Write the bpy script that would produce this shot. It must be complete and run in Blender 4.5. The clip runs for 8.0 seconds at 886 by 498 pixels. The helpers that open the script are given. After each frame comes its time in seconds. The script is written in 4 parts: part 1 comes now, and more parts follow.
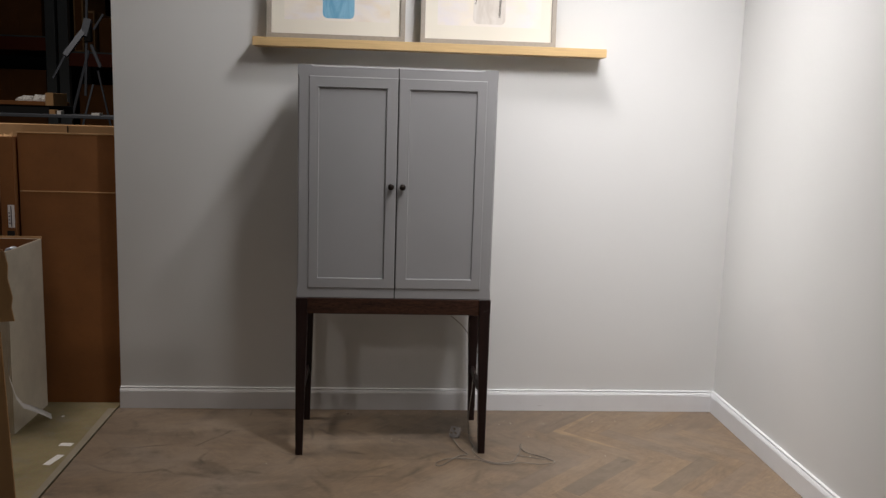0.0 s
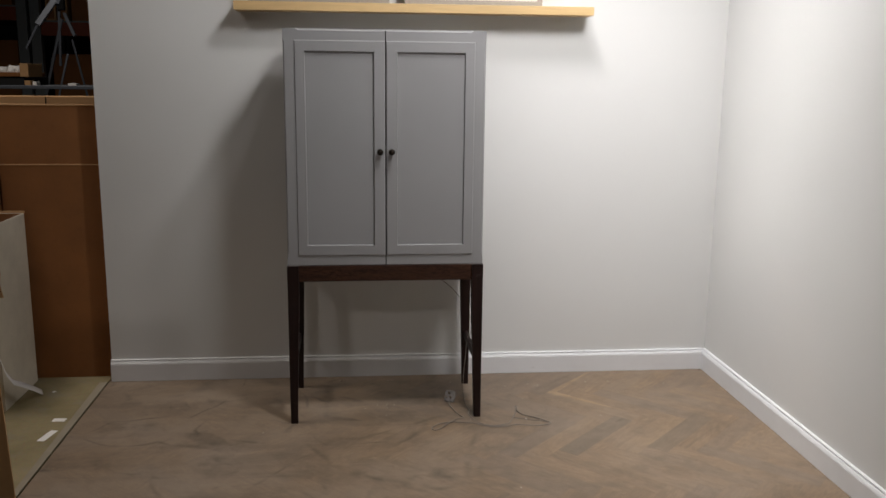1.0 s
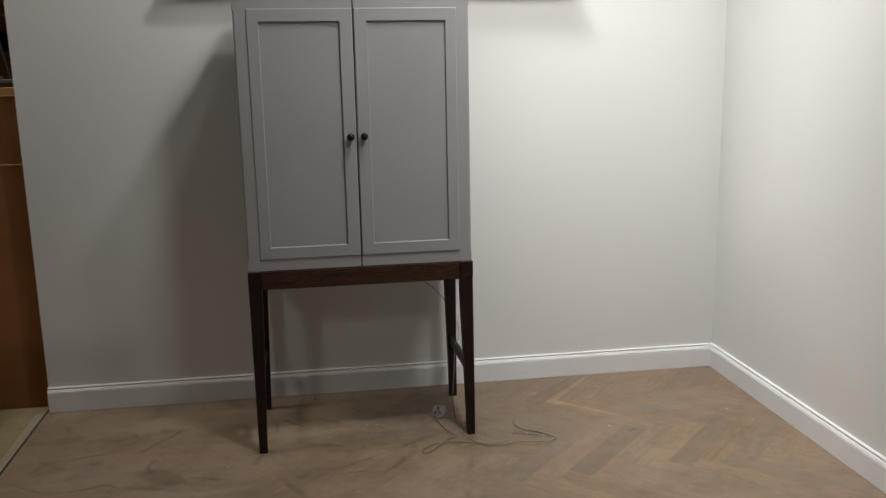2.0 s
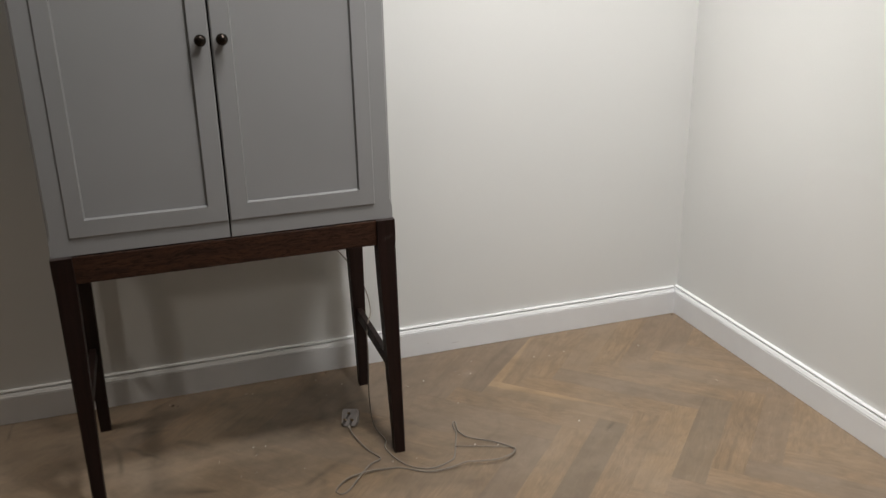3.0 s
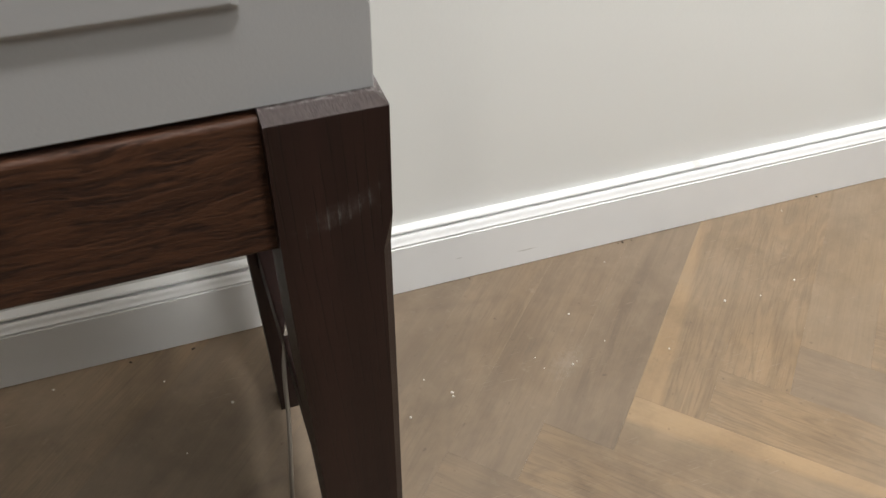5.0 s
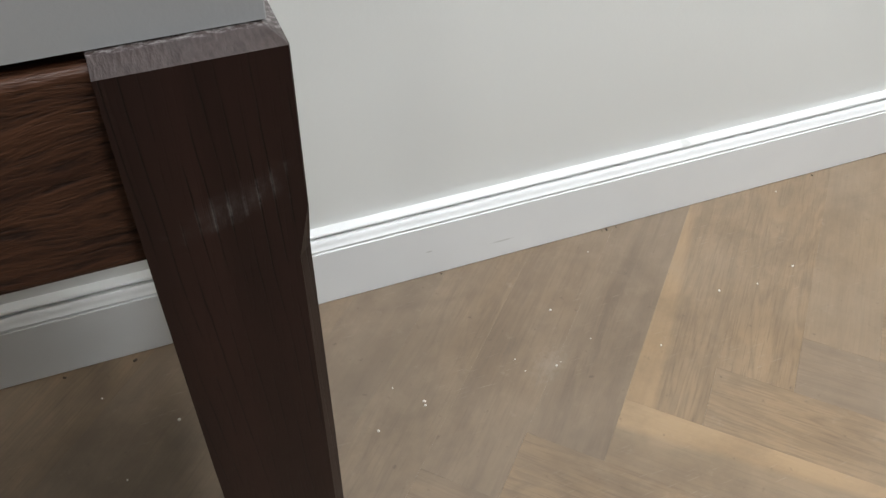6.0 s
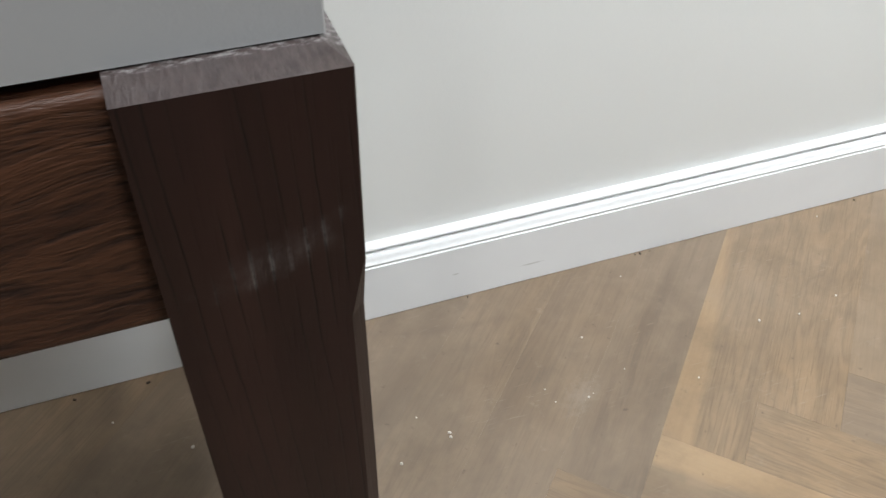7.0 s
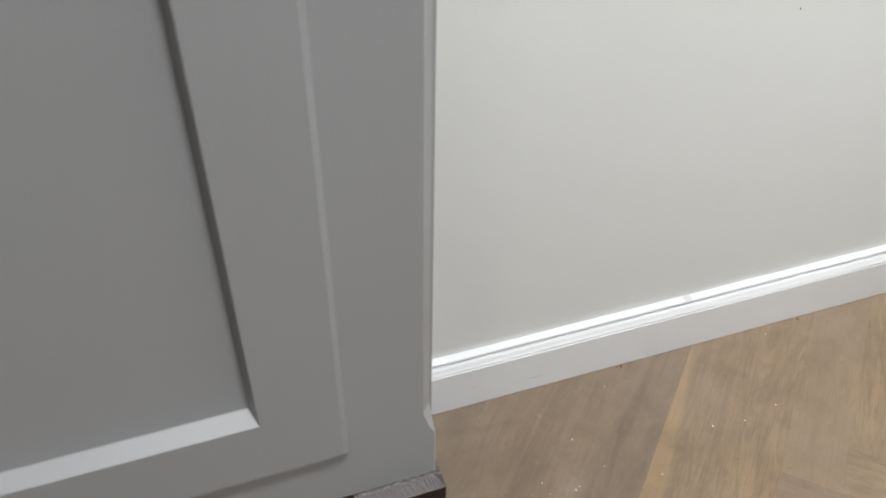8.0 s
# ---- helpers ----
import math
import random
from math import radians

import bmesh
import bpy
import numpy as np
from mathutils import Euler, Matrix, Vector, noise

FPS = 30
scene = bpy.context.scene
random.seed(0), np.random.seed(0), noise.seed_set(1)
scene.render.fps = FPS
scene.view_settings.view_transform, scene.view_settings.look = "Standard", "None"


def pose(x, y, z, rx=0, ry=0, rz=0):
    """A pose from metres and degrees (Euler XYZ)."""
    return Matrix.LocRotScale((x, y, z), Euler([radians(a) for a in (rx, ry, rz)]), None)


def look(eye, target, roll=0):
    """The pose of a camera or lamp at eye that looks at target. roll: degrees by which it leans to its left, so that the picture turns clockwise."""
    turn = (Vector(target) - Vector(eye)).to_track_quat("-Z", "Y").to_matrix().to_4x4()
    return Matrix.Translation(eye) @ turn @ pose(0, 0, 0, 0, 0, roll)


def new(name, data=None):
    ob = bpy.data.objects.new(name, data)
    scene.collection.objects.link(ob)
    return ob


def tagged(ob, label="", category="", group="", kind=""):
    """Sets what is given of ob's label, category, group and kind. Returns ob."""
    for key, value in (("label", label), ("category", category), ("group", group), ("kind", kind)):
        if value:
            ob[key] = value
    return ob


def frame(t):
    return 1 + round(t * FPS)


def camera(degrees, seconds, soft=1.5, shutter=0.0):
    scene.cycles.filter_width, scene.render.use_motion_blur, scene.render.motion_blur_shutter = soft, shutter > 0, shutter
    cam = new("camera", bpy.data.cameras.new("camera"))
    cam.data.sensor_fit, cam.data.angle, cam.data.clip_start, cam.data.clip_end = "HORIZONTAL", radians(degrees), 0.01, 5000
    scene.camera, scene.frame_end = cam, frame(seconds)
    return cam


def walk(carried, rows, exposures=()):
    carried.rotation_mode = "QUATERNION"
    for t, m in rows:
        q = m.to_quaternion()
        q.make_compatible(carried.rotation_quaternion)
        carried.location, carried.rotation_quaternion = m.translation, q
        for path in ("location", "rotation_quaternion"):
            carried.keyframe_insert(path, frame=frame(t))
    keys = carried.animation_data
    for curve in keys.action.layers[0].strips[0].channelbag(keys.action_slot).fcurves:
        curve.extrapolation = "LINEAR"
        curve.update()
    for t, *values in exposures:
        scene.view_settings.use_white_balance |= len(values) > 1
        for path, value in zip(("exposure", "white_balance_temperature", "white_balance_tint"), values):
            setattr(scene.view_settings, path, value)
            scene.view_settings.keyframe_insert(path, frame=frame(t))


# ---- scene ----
cam = camera(54.2, 8.0, soft=1.4, shutter=0.2)
PATH = [
    (0, (-0.093, 0.401, 1.422), (0.069, 2.371, 1.115), 1.8),
    (0.5, (-0.105, 0.41, 1.426), (0.059, 2.378, 1.108), 1.7),
    (1, (-0.134, 0.43, 1.419), (0.072, 2.382, 1.031), 0.6),
    (1.2, (-0.135, 0.466, 1.429), (0.095, 2.403, 0.991), -0.1),
    (2.3, (-0.194, 1.172, 1.313), (0.157, 3.103, 0.927), -0.6),
    (2.5, (-0.179, 1.407, 1.334), (0.226, 3.308, 0.863), -0.0),
    (3, (-0.147, 1.905, 1.326), (0.453, 3.689, 0.649), -1.2),
    (3.5, (-0.025, 2.402, 1.348), (0.593, 4.176, 0.662), -1.1),
    (4, (0.110, 2.946, 1.296), (0.866, 4.537, 0.346), 2.6),
    (4.2, (0.171, 3.153, 1.234), (0.962, 4.644, 0.163), 3.0),
    (4.5, (0.263, 3.418, 1.103), (0.843, 4.882, -0.129), 1.9),
    (4.7, (0.3042, 3.5542, 0.9756), (0.7942, 4.928, -0.3926), 1.22),
    (5, (0.33, 3.667, 0.839), (0.842, 5.019, -0.543), 1.4),
    (5.2, (0.3429, 3.698, 0.8019), (0.8699, 5.04, -0.583), 1.71),
    (6.3, (0.3691, 3.744, 0.7711), (0.9261, 5.058, -0.629), 1.29),
    (6.5, (0.357, 3.756, 0.77), (0.908, 5.081, -0.623), 1.5),
    (6.7, (0.3544, 3.7716, 0.7624), (0.8846, 5.104, -0.632), 1.76),
    (7, (0.367, 3.778, 0.75), (0.9, 5.123, -0.631), 1.6),
    (7.2, (0.376, 3.7838, 0.75), (0.905, 5.1246, -0.638), 1.98),
    (7.5, (0.363, 3.77, 0.816), (0.901, 5.116, -0.563), 1.8),
    (7.7, (0.3546, 3.746, 0.9096), (0.889, 5.0854, -0.4774), 1.9),
    (8, (0.314, 3.693, 1.052), (0.828, 5.072, -0.303), 1.35),
]
EXPOSURES = [(0, -0.37, 6350, 14), (1.0, -0.28, 6350, 13), (2.5, -0.36, 6500, 10), (3.0, -0.22, 6450, 10), (3.5, -0.32, 6400, 10), (4.0, -0.10, 6500, 10), (4.5, 0.14, 6480, 9), (5.0, 0.32, 6400, 8), (6.5, 0.25, 5950, 6), (7.0, 0.44, 5950, 6),
             (7.5, 0.24, 6050, 7), (8.0, 0.14, 6100, 8)]
walk(cam, [(t, look(eye, target, roll)) for t, eye, target, roll in PATH], EXPOSURES)

# ---- world and lamps ----
world = bpy.data.worlds.new("world")
scene.world = world
world.use_nodes = True
world.node_tree.nodes["Background"].inputs[0].default_value = (0.9, 0.95, 1.0, 1)
world.node_tree.nodes["Background"].inputs[1].default_value = 0.0


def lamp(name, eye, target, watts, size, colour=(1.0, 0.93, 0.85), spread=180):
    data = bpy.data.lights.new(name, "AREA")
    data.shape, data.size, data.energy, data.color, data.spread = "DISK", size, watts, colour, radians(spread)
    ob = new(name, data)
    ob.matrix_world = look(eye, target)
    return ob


# Unseen lamps without fixtures over bay and hall, most placed from cast shadows.
WARM = (1.0, 0.970, 0.935)
lamp("unseen_bay_light", (1.20, 1.90, 3.40), (0.62, 4.45, 1.85), 12.8, 0.85, WARM, 57)
lamp("unseen_bay_light", (0.68, 2.95, 3.90), (0.68, 3.4, 0.0), 15.5, 0.40, WARM, 67)
lamp("unseen_bay_light", (1.35, 2.60, 4.10), (-0.90, 4.45, 2.00), 4.1, 0.30, WARM, 46)
# Added fill for the side wall; no source there is known.
lamp("unseen_bay_light", (0.36, 3.50, 3.40), (1.60, 3.9, 0.95), 11.2, 0.40, WARM, 57)
lamp("unseen_hall_light", (-2.65, -2.05, 3.80), (0.0, 4.4, 0.3), 2.8, 0.45, (1.0, 0.93, 0.85), 60)
lamp("unseen_hall_light", (-2.25, 4.26, 3.80), (-1.0, 4.1, 0.0), 35.0, 0.80, (1.0, 0.90, 0.78), 150)
# Added fill to lift the dim racks and clutter; source unseen.
lamp("unseen_hall_light", (-2.6, 6.4, 5.2), (-2.6, 7.6, 0.0), 7.0, 0.5, WARM)


# ---- materials ----
class Nodes:
    """A material's node tree with short calls."""

    def __init__(self, name, rough=0.5, metal=0.0):
        self.mat = bpy.data.materials.new(name)
        self.mat.use_nodes = True
        self.tree = self.mat.node_tree
        self.bsdf = self.tree.nodes["Principled BSDF"]
        self.set("Roughness", rough)
        self.set("Metallic", metal)

    def set(self, socket, value):
        if hasattr(value, "links"):
            self.tree.links.new(value, self.bsdf.inputs[socket])
        else:
            if isinstance(value, tuple) and len(value) == 3:
                value = (*value, 1)
            self.bsdf.inputs[socket].default_value = value
        return self

    def node(self, kind, inputs=None, operation=""):
        n = self.tree.nodes.new(kind)
        if operation:
            n.operation = operation
        for k, v in (inputs or {}).items():
            if hasattr(v, "links"):
                self.tree.links.new(v, n.inputs[k])
            else:
                if isinstance(v, tuple) and len(v) == 3 and n.inputs[k].type == "RGBA":
                    v = (*v, 1)
                n.inputs[k].default_value = v
        return n

    def coord(self, which="Object", scale=(1, 1, 1), rot=(0, 0, 0), shift=None):
        if which == "World":
            v = self.node("ShaderNodeNewGeometry").outputs["Position"]
        else:
            v = self.node("ShaderNodeTexCoord").outputs[which]
        if shift is not None:
            v = self.node("ShaderNodeVectorMath", {0: v, 1: shift}, operation="ADD").outputs[0]
        return self.node("ShaderNodeMapping", {"Vector": v, "Scale": scale, "Rotation": rot}).outputs[0]

    def noise(self, vec, scale=5.0, detail=4.0, rough=0.55, distort=0.0):
        return self.node("ShaderNodeTexNoise", {"Vector": vec, "Scale": scale, "Detail": detail, "Roughness": rough, "Distortion": distort}).outputs[0]

    def ramp(self, fac, a, b, lo=0.0, hi=1.0):
        return self.node("ShaderNodeMapRange", {0: fac, 1: a, 2: b, 3: lo, 4: hi}).outputs[0]

    def mix(self, fac, a, b, blend="MIX"):
        n = self.tree.nodes.new("ShaderNodeMix")
        n.data_type, n.blend_type = "RGBA", blend
        for i, v in ((0, fac), (6, a), (7, b)):
            if hasattr(v, "links"):
                self.tree.links.new(v, n.inputs[i])
            else:
                n.inputs[i].default_value = (*v, 1) if isinstance(v, tuple) else v
        return n.outputs[2]

    def math(self, op, a, b=0.0):
        return self.node("ShaderNodeMath", {0: a, 1: b}, operation=op).outputs[0]

    def bump(self, height, strength=0.2, distance=0.002):
        self.set("Normal", self.node("ShaderNodeBump", {"Height": height, "Strength": strength, "Distance": distance}).outputs[0])
        return self


def painted(name, colour, rough, vary=0.06, grain=260.0, bump=0.08, patch=3.0):
    m = Nodes(name)
    v = m.coord("World")
    big, fine = m.noise(v, patch, 3), m.noise(v, grain, 2)
    dark = tuple(c * (1 - vary) for c in colour)
    light = tuple(min(1, c * (1 + vary)) for c in colour)
    m.set("Base Color", m.mix(m.ramp(big, 0.3, 0.7), dark, light))
    m.set("Roughness", m.ramp(big, 0.3, 0.7, rough - 0.05, rough + 0.05))
    m.bump(fine, bump, 0.001)
    return m.mat


def cardboard(name, colour):
    m = Nodes(name, 0.85)
    v = m.coord("World")
    big, flute = m.noise(v, 4, 4), m.noise(m.coord("World", (300, 300, 8)), 1, 2)
    col = m.mix(m.ramp(big, 0.3, 0.7), tuple(c * 0.85 for c in colour), tuple(c * 1.1 for c in colour))
    col = m.mix(m.ramp(m.noise(v, 40, 4), 0.55, 0.75, 0, 0.25), col, tuple(c * 0.7 for c in colour))
    m.set("Base Color", col)
    m.bump(flute, 0.15, 0.001)
    return m.mat


def floor_wood(name, pieces, tone=0.0, sapwood=0.0):
    m = Nodes(name)
    if pieces:
        rand = m.node("ShaderNodeObjectInfo").outputs["Random"]
    else:
        rand = m.node("ShaderNodeNewGeometry").outputs["Random Per Island"]
    shift = m.node("ShaderNodeCombineXYZ", {0: m.math("MULTIPLY", rand, 37.0), 1: m.math("MULTIPLY", rand, 91.0), 2: m.math("MULTIPLY", rand, 53.0)}).outputs[0]
    turn = (0, 0, 0) if pieces else (0, 0, radians(45))
    local = m.coord("Object", (1, 1, 1), turn)
    moved = m.node("ShaderNodeVectorMath", {0: local, 1: shift}, operation="ADD").outputs[0]

    def along(a, b):
        return m.node("ShaderNodeVectorMath", {0: moved, 1: (a, b, b)}, operation="MULTIPLY").outputs[0]

    rings = m.noise(along(2.6, 17.0), 1.0, 3, 0.5, 1.9)
    bands = m.math("ABSOLUTE", m.math("SUBTRACT", m.math("FRACT", m.math("MULTIPLY", rings, 6.0)), 0.5))
    pores = m.noise(along(20.0, 480.0), 1.0, 3, 0.65)
    streak = m.noise(along(3.5, 30.0), 1.0, 4, 0.6)
    blotch = m.noise(along(9.0, 16.0), 1.0, 4, 0.6)
    col = m.mix(m.ramp(streak, 0.25, 0.75), (0.211, 0.149, 0.091), (0.281, 0.203, 0.127))
    col = m.mix(m.ramp(blotch, 0.45, 0.75, 0.0, 0.5), col, (0.175, 0.128, 0.085))
    col = m.mix(m.ramp(bands, 0.0, 0.38, 0.44, 0.0), col, (0.128, 0.092, 0.060))
    col = m.mix(m.ramp(pores, 0.50, 0.66, 0.0, 0.50), col, (0.100, 0.069, 0.045))
    # board to board: some greyed, some paler, some with sapwood along one edge
    grey = m.math("ADD", m.math("FRACT", m.math("MULTIPLY", rand, 7.31)), max(-tone, 0.0) - max(tone, 0.0))
    greys = ((0.143, 0.113, 0.089), (0.188, 0.153, 0.121)) if tone > -0.6 else ((0.100, 0.084, 0.065), (0.148, 0.123, 0.094))
    if tone < 0:
        grey = m.math("ADD", m.math("MULTIPLY", rand, 0.20), 0.94)
    pale = m.math("ADD", m.math("FRACT", m.math("MULTIPLY", rand, 3.77)), tone)
    col = m.mix(m.ramp(grey, 0.45, 1.25, 0.0, 0.86), col, m.mix(m.ramp(streak, 0.3, 0.7), *greys))
    col = m.mix(m.ramp(pale, 0.65, 1.45, 0.0, 0.58), col, m.mix(m.ramp(streak, 0.3, 0.7), (0.290, 0.213, 0.132), (0.360, 0.270, 0.169)))
    # on some boards a dark weathered streak with a ragged outline runs along the grain
    stain = m.ramp(m.noise(along(3.2, 26.0), 1.0, 6, 0.65, 0.6), 0.55, 0.63)
    stained = m.ramp(m.math("FRACT", m.math("MULTIPLY", rand, 5.13)), 0.52, 0.60, 0.04, 0.34)
    col = m.mix(m.math("MULTIPLY", stain, stained), col, (0.082, 0.063, 0.048))
    parts = m.node("ShaderNodeSeparateXYZ", {0: local})
    wobble = m.math("ADD", parts.outputs[1], m.math("MULTIPLY", m.math("SUBTRACT", m.noise(along(2.0, 3.0), 1.0, 2), 0.5), 0.03))
    if sapwood:
        # a wedge, wide at one end of the board and running out towards the other
        inner = m.math("ADD", wobble, m.math("MULTIPLY", parts.outputs[0], -0.080))
        sap = m.ramp(inner, BW - 0.040, BW - 0.031, 0.0, sapwood)
        col = m.mix(sap, col, m.mix(m.ramp(streak, 0.3, 0.7), (0.30, 0.205, 0.115), (0.40, 0.285, 0.165)))
    # trodden dirt, plaster dust and dark scuffs lie across the boards
    ground = m.coord("World")
    dust = m.noise(ground, 2.3, 5, 0.6)
    away = m.ramp(m.node("ShaderNodeSeparateXYZ", {0: ground}).outputs[0], -0.6, 0.5, 0.30, 0.0)
    col = m.mix(m.math("ADD", m.ramp(dust, 0.40, 0.70, 0.08, 0.55), away), col, (0.285, 0.242, 0.200))
    grime = m.noise(ground, 5.5, 6, 0.68)
    col = m.mix(m.ramp(grime, 0.50, 0.75, 0.0, 0.55), col, (0.105, 0.082, 0.062))
    sweep = m.noise(m.coord("World", (2.4, 8.0, 1.0), (0, 0, 0.6)), 1.0, 4, 0.6, 0.7)
    col = m.mix(m.math("MULTIPLY", m.ramp(sweep, 0.48, 0.68, 0.0, 0.48), m.ramp(m.node("ShaderNodeSeparateXYZ", {0: ground}).outputs[0], 0.2, 0.9, 1.0, 0.35)), col, (0.125, 0.100, 0.078))
    smear = m.noise(ground, 17.0, 5, 0.7, 0.4)
    col = m.mix(m.ramp(smear, 0.50, 0.72, 0.0, 0.20), col, (0.12, 0.094, 0.070))
    col = m.mix(m.ramp(smear, 0.46, 0.30, 0.0, 0.14), col, (0.33, 0.275, 0.215))
    specks = m.noise(ground, 95.0, 3, 0.6)
    col = m.mix(m.ramp(specks, 0.66, 0.76, 0.0, 0.5), col, (0.085, 0.065, 0.050))
    flecks = m.noise(ground, 38.0, 5, 0.7)
    col = m.mix(m.ramp(flecks, 0.62, 0.80, 0.0, 0.4), col, (0.33, 0.29, 0.245))
    for seed, scale, width in ((0.0, 1.3, 0.016), (11.0, 2.2, 0.020), (23.0, 3.4, 0.028)):
        s = m.noise(m.coord("World", (1, 1, 1), (0, 0, seed), (seed, seed * 0.7, 0)), scale, 1.5, 0.4, 0.5)
        line = m.ramp(m.math("ABSOLUTE", m.math("SUBTRACT", s, 0.5)), 0.0, width, 1.0, 0.0)
        where = m.ramp(m.noise(m.coord("World", (1, 1, 1), (0, 0, 0), (seed + 3, 0, 0)), 5.5, 3), 0.48, 0.66)
        trodden = m.ramp(m.node("ShaderNodeSeparateXYZ", {0: ground}).outputs[0], 0.25, 0.75, 1.0, 0.12)
        col = m.mix(m.math("MULTIPLY", m.math("MULTIPLY", line, where), m.math("MULTIPLY", trodden, 0.55)), col, (0.055, 0.044, 0.036))
    # short pale scratches in two directions, and a few hairline cracks
    for seed, turned in ((5.0, 0.5), (17.0, 2.1)):
        thin = m.noise(m.coord("World", (34, 420, 1), (0, 0, turned), (seed, 0, 0)), 1.0, 2, 0.5)
        patchy = m.ramp(m.noise(m.coord("World", (1, 1, 1), (0, 0, 0), (seed, seed, 0)), 7.0, 3), 0.52, 0.68)
        col = m.mix(m.math("MULTIPLY", m.ramp(thin, 0.63, 0.72, 0.0, 0.34), patchy), col, (0.36, 0.32, 0.275))
    # a chalky scuff and a dark one beside it
    for at, size, tint, most in (((0.716, 4.247, 0.0), (0.034, 0.017, 1.0), (0.36, 0.335, 0.305), 0.20), ((0.690, 4.285, 0.0), (0.026, 0.012, 1.0), (0.10, 0.085, 0.072), 0.22), ((0.985, 3.802, 0.0), (0.034, 0.009, 1.0), (0.05, 0.040, 0.030), 0.45)):
        off = m.node("ShaderNodeVectorMath", {0: ground, 1: at}, operation="SUBTRACT").outputs[0]
        off = m.node("ShaderNodeMapping", {"Vector": off, "Rotation": (0, 0, radians(-38))}).outputs[0]
        off = m.node("ShaderNodeVectorMath", {0: off, 1: size}, operation="DIVIDE").outputs[0]
        ragged = m.math("MULTIPLY", m.math("SUBTRACT", m.noise(ground, 130.0, 5, 0.75), 0.5), 3.2)
        far = m.math("ADD", m.node("ShaderNodeVectorMath", {0: off}, operation="LENGTH").outputs["Value"], ragged)
        col = m.mix(m.ramp(far, 0.1, 1.0, most, 0.0), col, tint)
    col = m.mix(1.0, col, (0.938, 0.888, 0.820), "MULTIPLY")
    m.set("Base Color", col)
    m.set("Roughness", m.ramp(dust, 0.3, 0.7, 0.42, 0.6))
    m.set("Specular IOR Level", 0.4)
    m.bump(m.math("ADD", m.math("MULTIPLY", pores, -0.6), m.math("MULTIPLY", bands, 0.3)), 0.4, 0.001)
    return m.mat


def stained_wood(name, dark, light, rough=0.45, scuffed=False):
    """Dark-stained ash seen along the grain: long broken pore lines a few millimetres apart, fine pores between them."""
    m = Nodes(name, rough)
    v = m.coord("Object")
    p = m.node("ShaderNodeSeparateXYZ", {0: v})
    across = m.math("ADD", p.outputs[0], m.math("MULTIPLY", p.outputs[1], 0.83))
    drift = m.noise(m.coord("Object", (30, 30, 7)), 1.0, 2, 0.5)
    jitter = m.noise(m.coord("Object", (160, 160, 90)), 1.0, 2, 0.5)
    rings = m.math("ADD", m.math("MULTIPLY", across, 240.0), m.math("ADD", m.math("MULTIPLY", drift, 1.5), m.math("MULTIPLY", jitter, 0.12)))
    gap = m.math("ABSOLUTE", m.math("SUBTRACT", m.math("FRACT", rings), 0.5))
    line = m.ramp(gap, 0.01, 0.075, 1.0, 0.0)
    broken = m.ramp(m.noise(m.coord("Object", (260, 260, 26)), 1.0, 3, 0.6), 0.42, 0.55)
    pore = m.math("MULTIPLY", line, broken)
    fine = m.ramp(m.noise(m.coord("Object", (1100, 1100, 22)), 1.0, 2, 0.5), 0.56, 0.70)
    cloud = m.noise(v, 16.0, 4, 0.6)
    col = m.mix(m.ramp(m.noise(m.coord("Object", (90, 90, 3)), 1.0, 3, 0.55), 0.3, 0.7), dark, light)
    col = m.mix(m.ramp(cloud, 0.35, 0.75, 0.0, 0.30), col, tuple(c * 0.65 for c in dark))
    col = m.mix(m.math("MULTIPLY", fine, 0.30), col, tuple(c * 0.4 for c in dark))
    col = m.mix(m.math("MULTIPLY", pore, 0.92), col, tuple(c * 0.10 for c in dark))
    if scuffed:
        # a pale slanting rub, caught most on the pore edges
        off = m.node("ShaderNodeVectorMath", {0: v, 1: (0.3855, 3.915, 0.6125)}, operation="SUBTRACT").outputs[0]
        off = m.node("ShaderNodeMapping", {"Vector": off, "Rotation": (0, radians(20), 0)}).outputs[0]
        off = m.node("ShaderNodeVectorMath", {0: off, 1: (0.0210, 0.03, 0.0062)}, operation="DIVIDE").outputs[0]
        wander = m.math("MULTIPLY", m.math("SUBTRACT", m.noise(v, 120.0, 3, 0.6), 0.5), 2.2)
        near = m.ramp(m.math("ADD", m.node("ShaderNodeVectorMath", {0: off}, operation="LENGTH").outputs["Value"], wander), 0.25, 1.0, 1.0, 0.0)
        smear = m.ramp(m.noise(m.coord("Object", (300, 90, 150), (0, 0.35, 0)), 1.0, 4, 0.7), 0.42, 0.75, 0.10, 0.85)
        edge = m.ramp(gap, 0.06, 0.15, 0.9, 0.0)
        rub = m.math("MULTIPLY", near, m.math("ADD", m.math("MULTIPLY", smear, 0.075), m.math("MULTIPLY", m.math("MULTIPLY", edge, smear), 0.24)))
        col = m.mix(rub, col, (0.38, 0.36, 0.345))
    m.set("Base Color", col)
    m.set("Roughness", m.ramp(cloud, 0.3, 0.7, rough - 0.04, rough + 0.08))
    m.set("Specular IOR Level", 0.30)
    m.bump(m.math("ADD", m.math("MULTIPLY", pore, -1.0), m.math("MULTIPLY", fine, -0.3)), 0.22, 0.0008)
    return m.mat


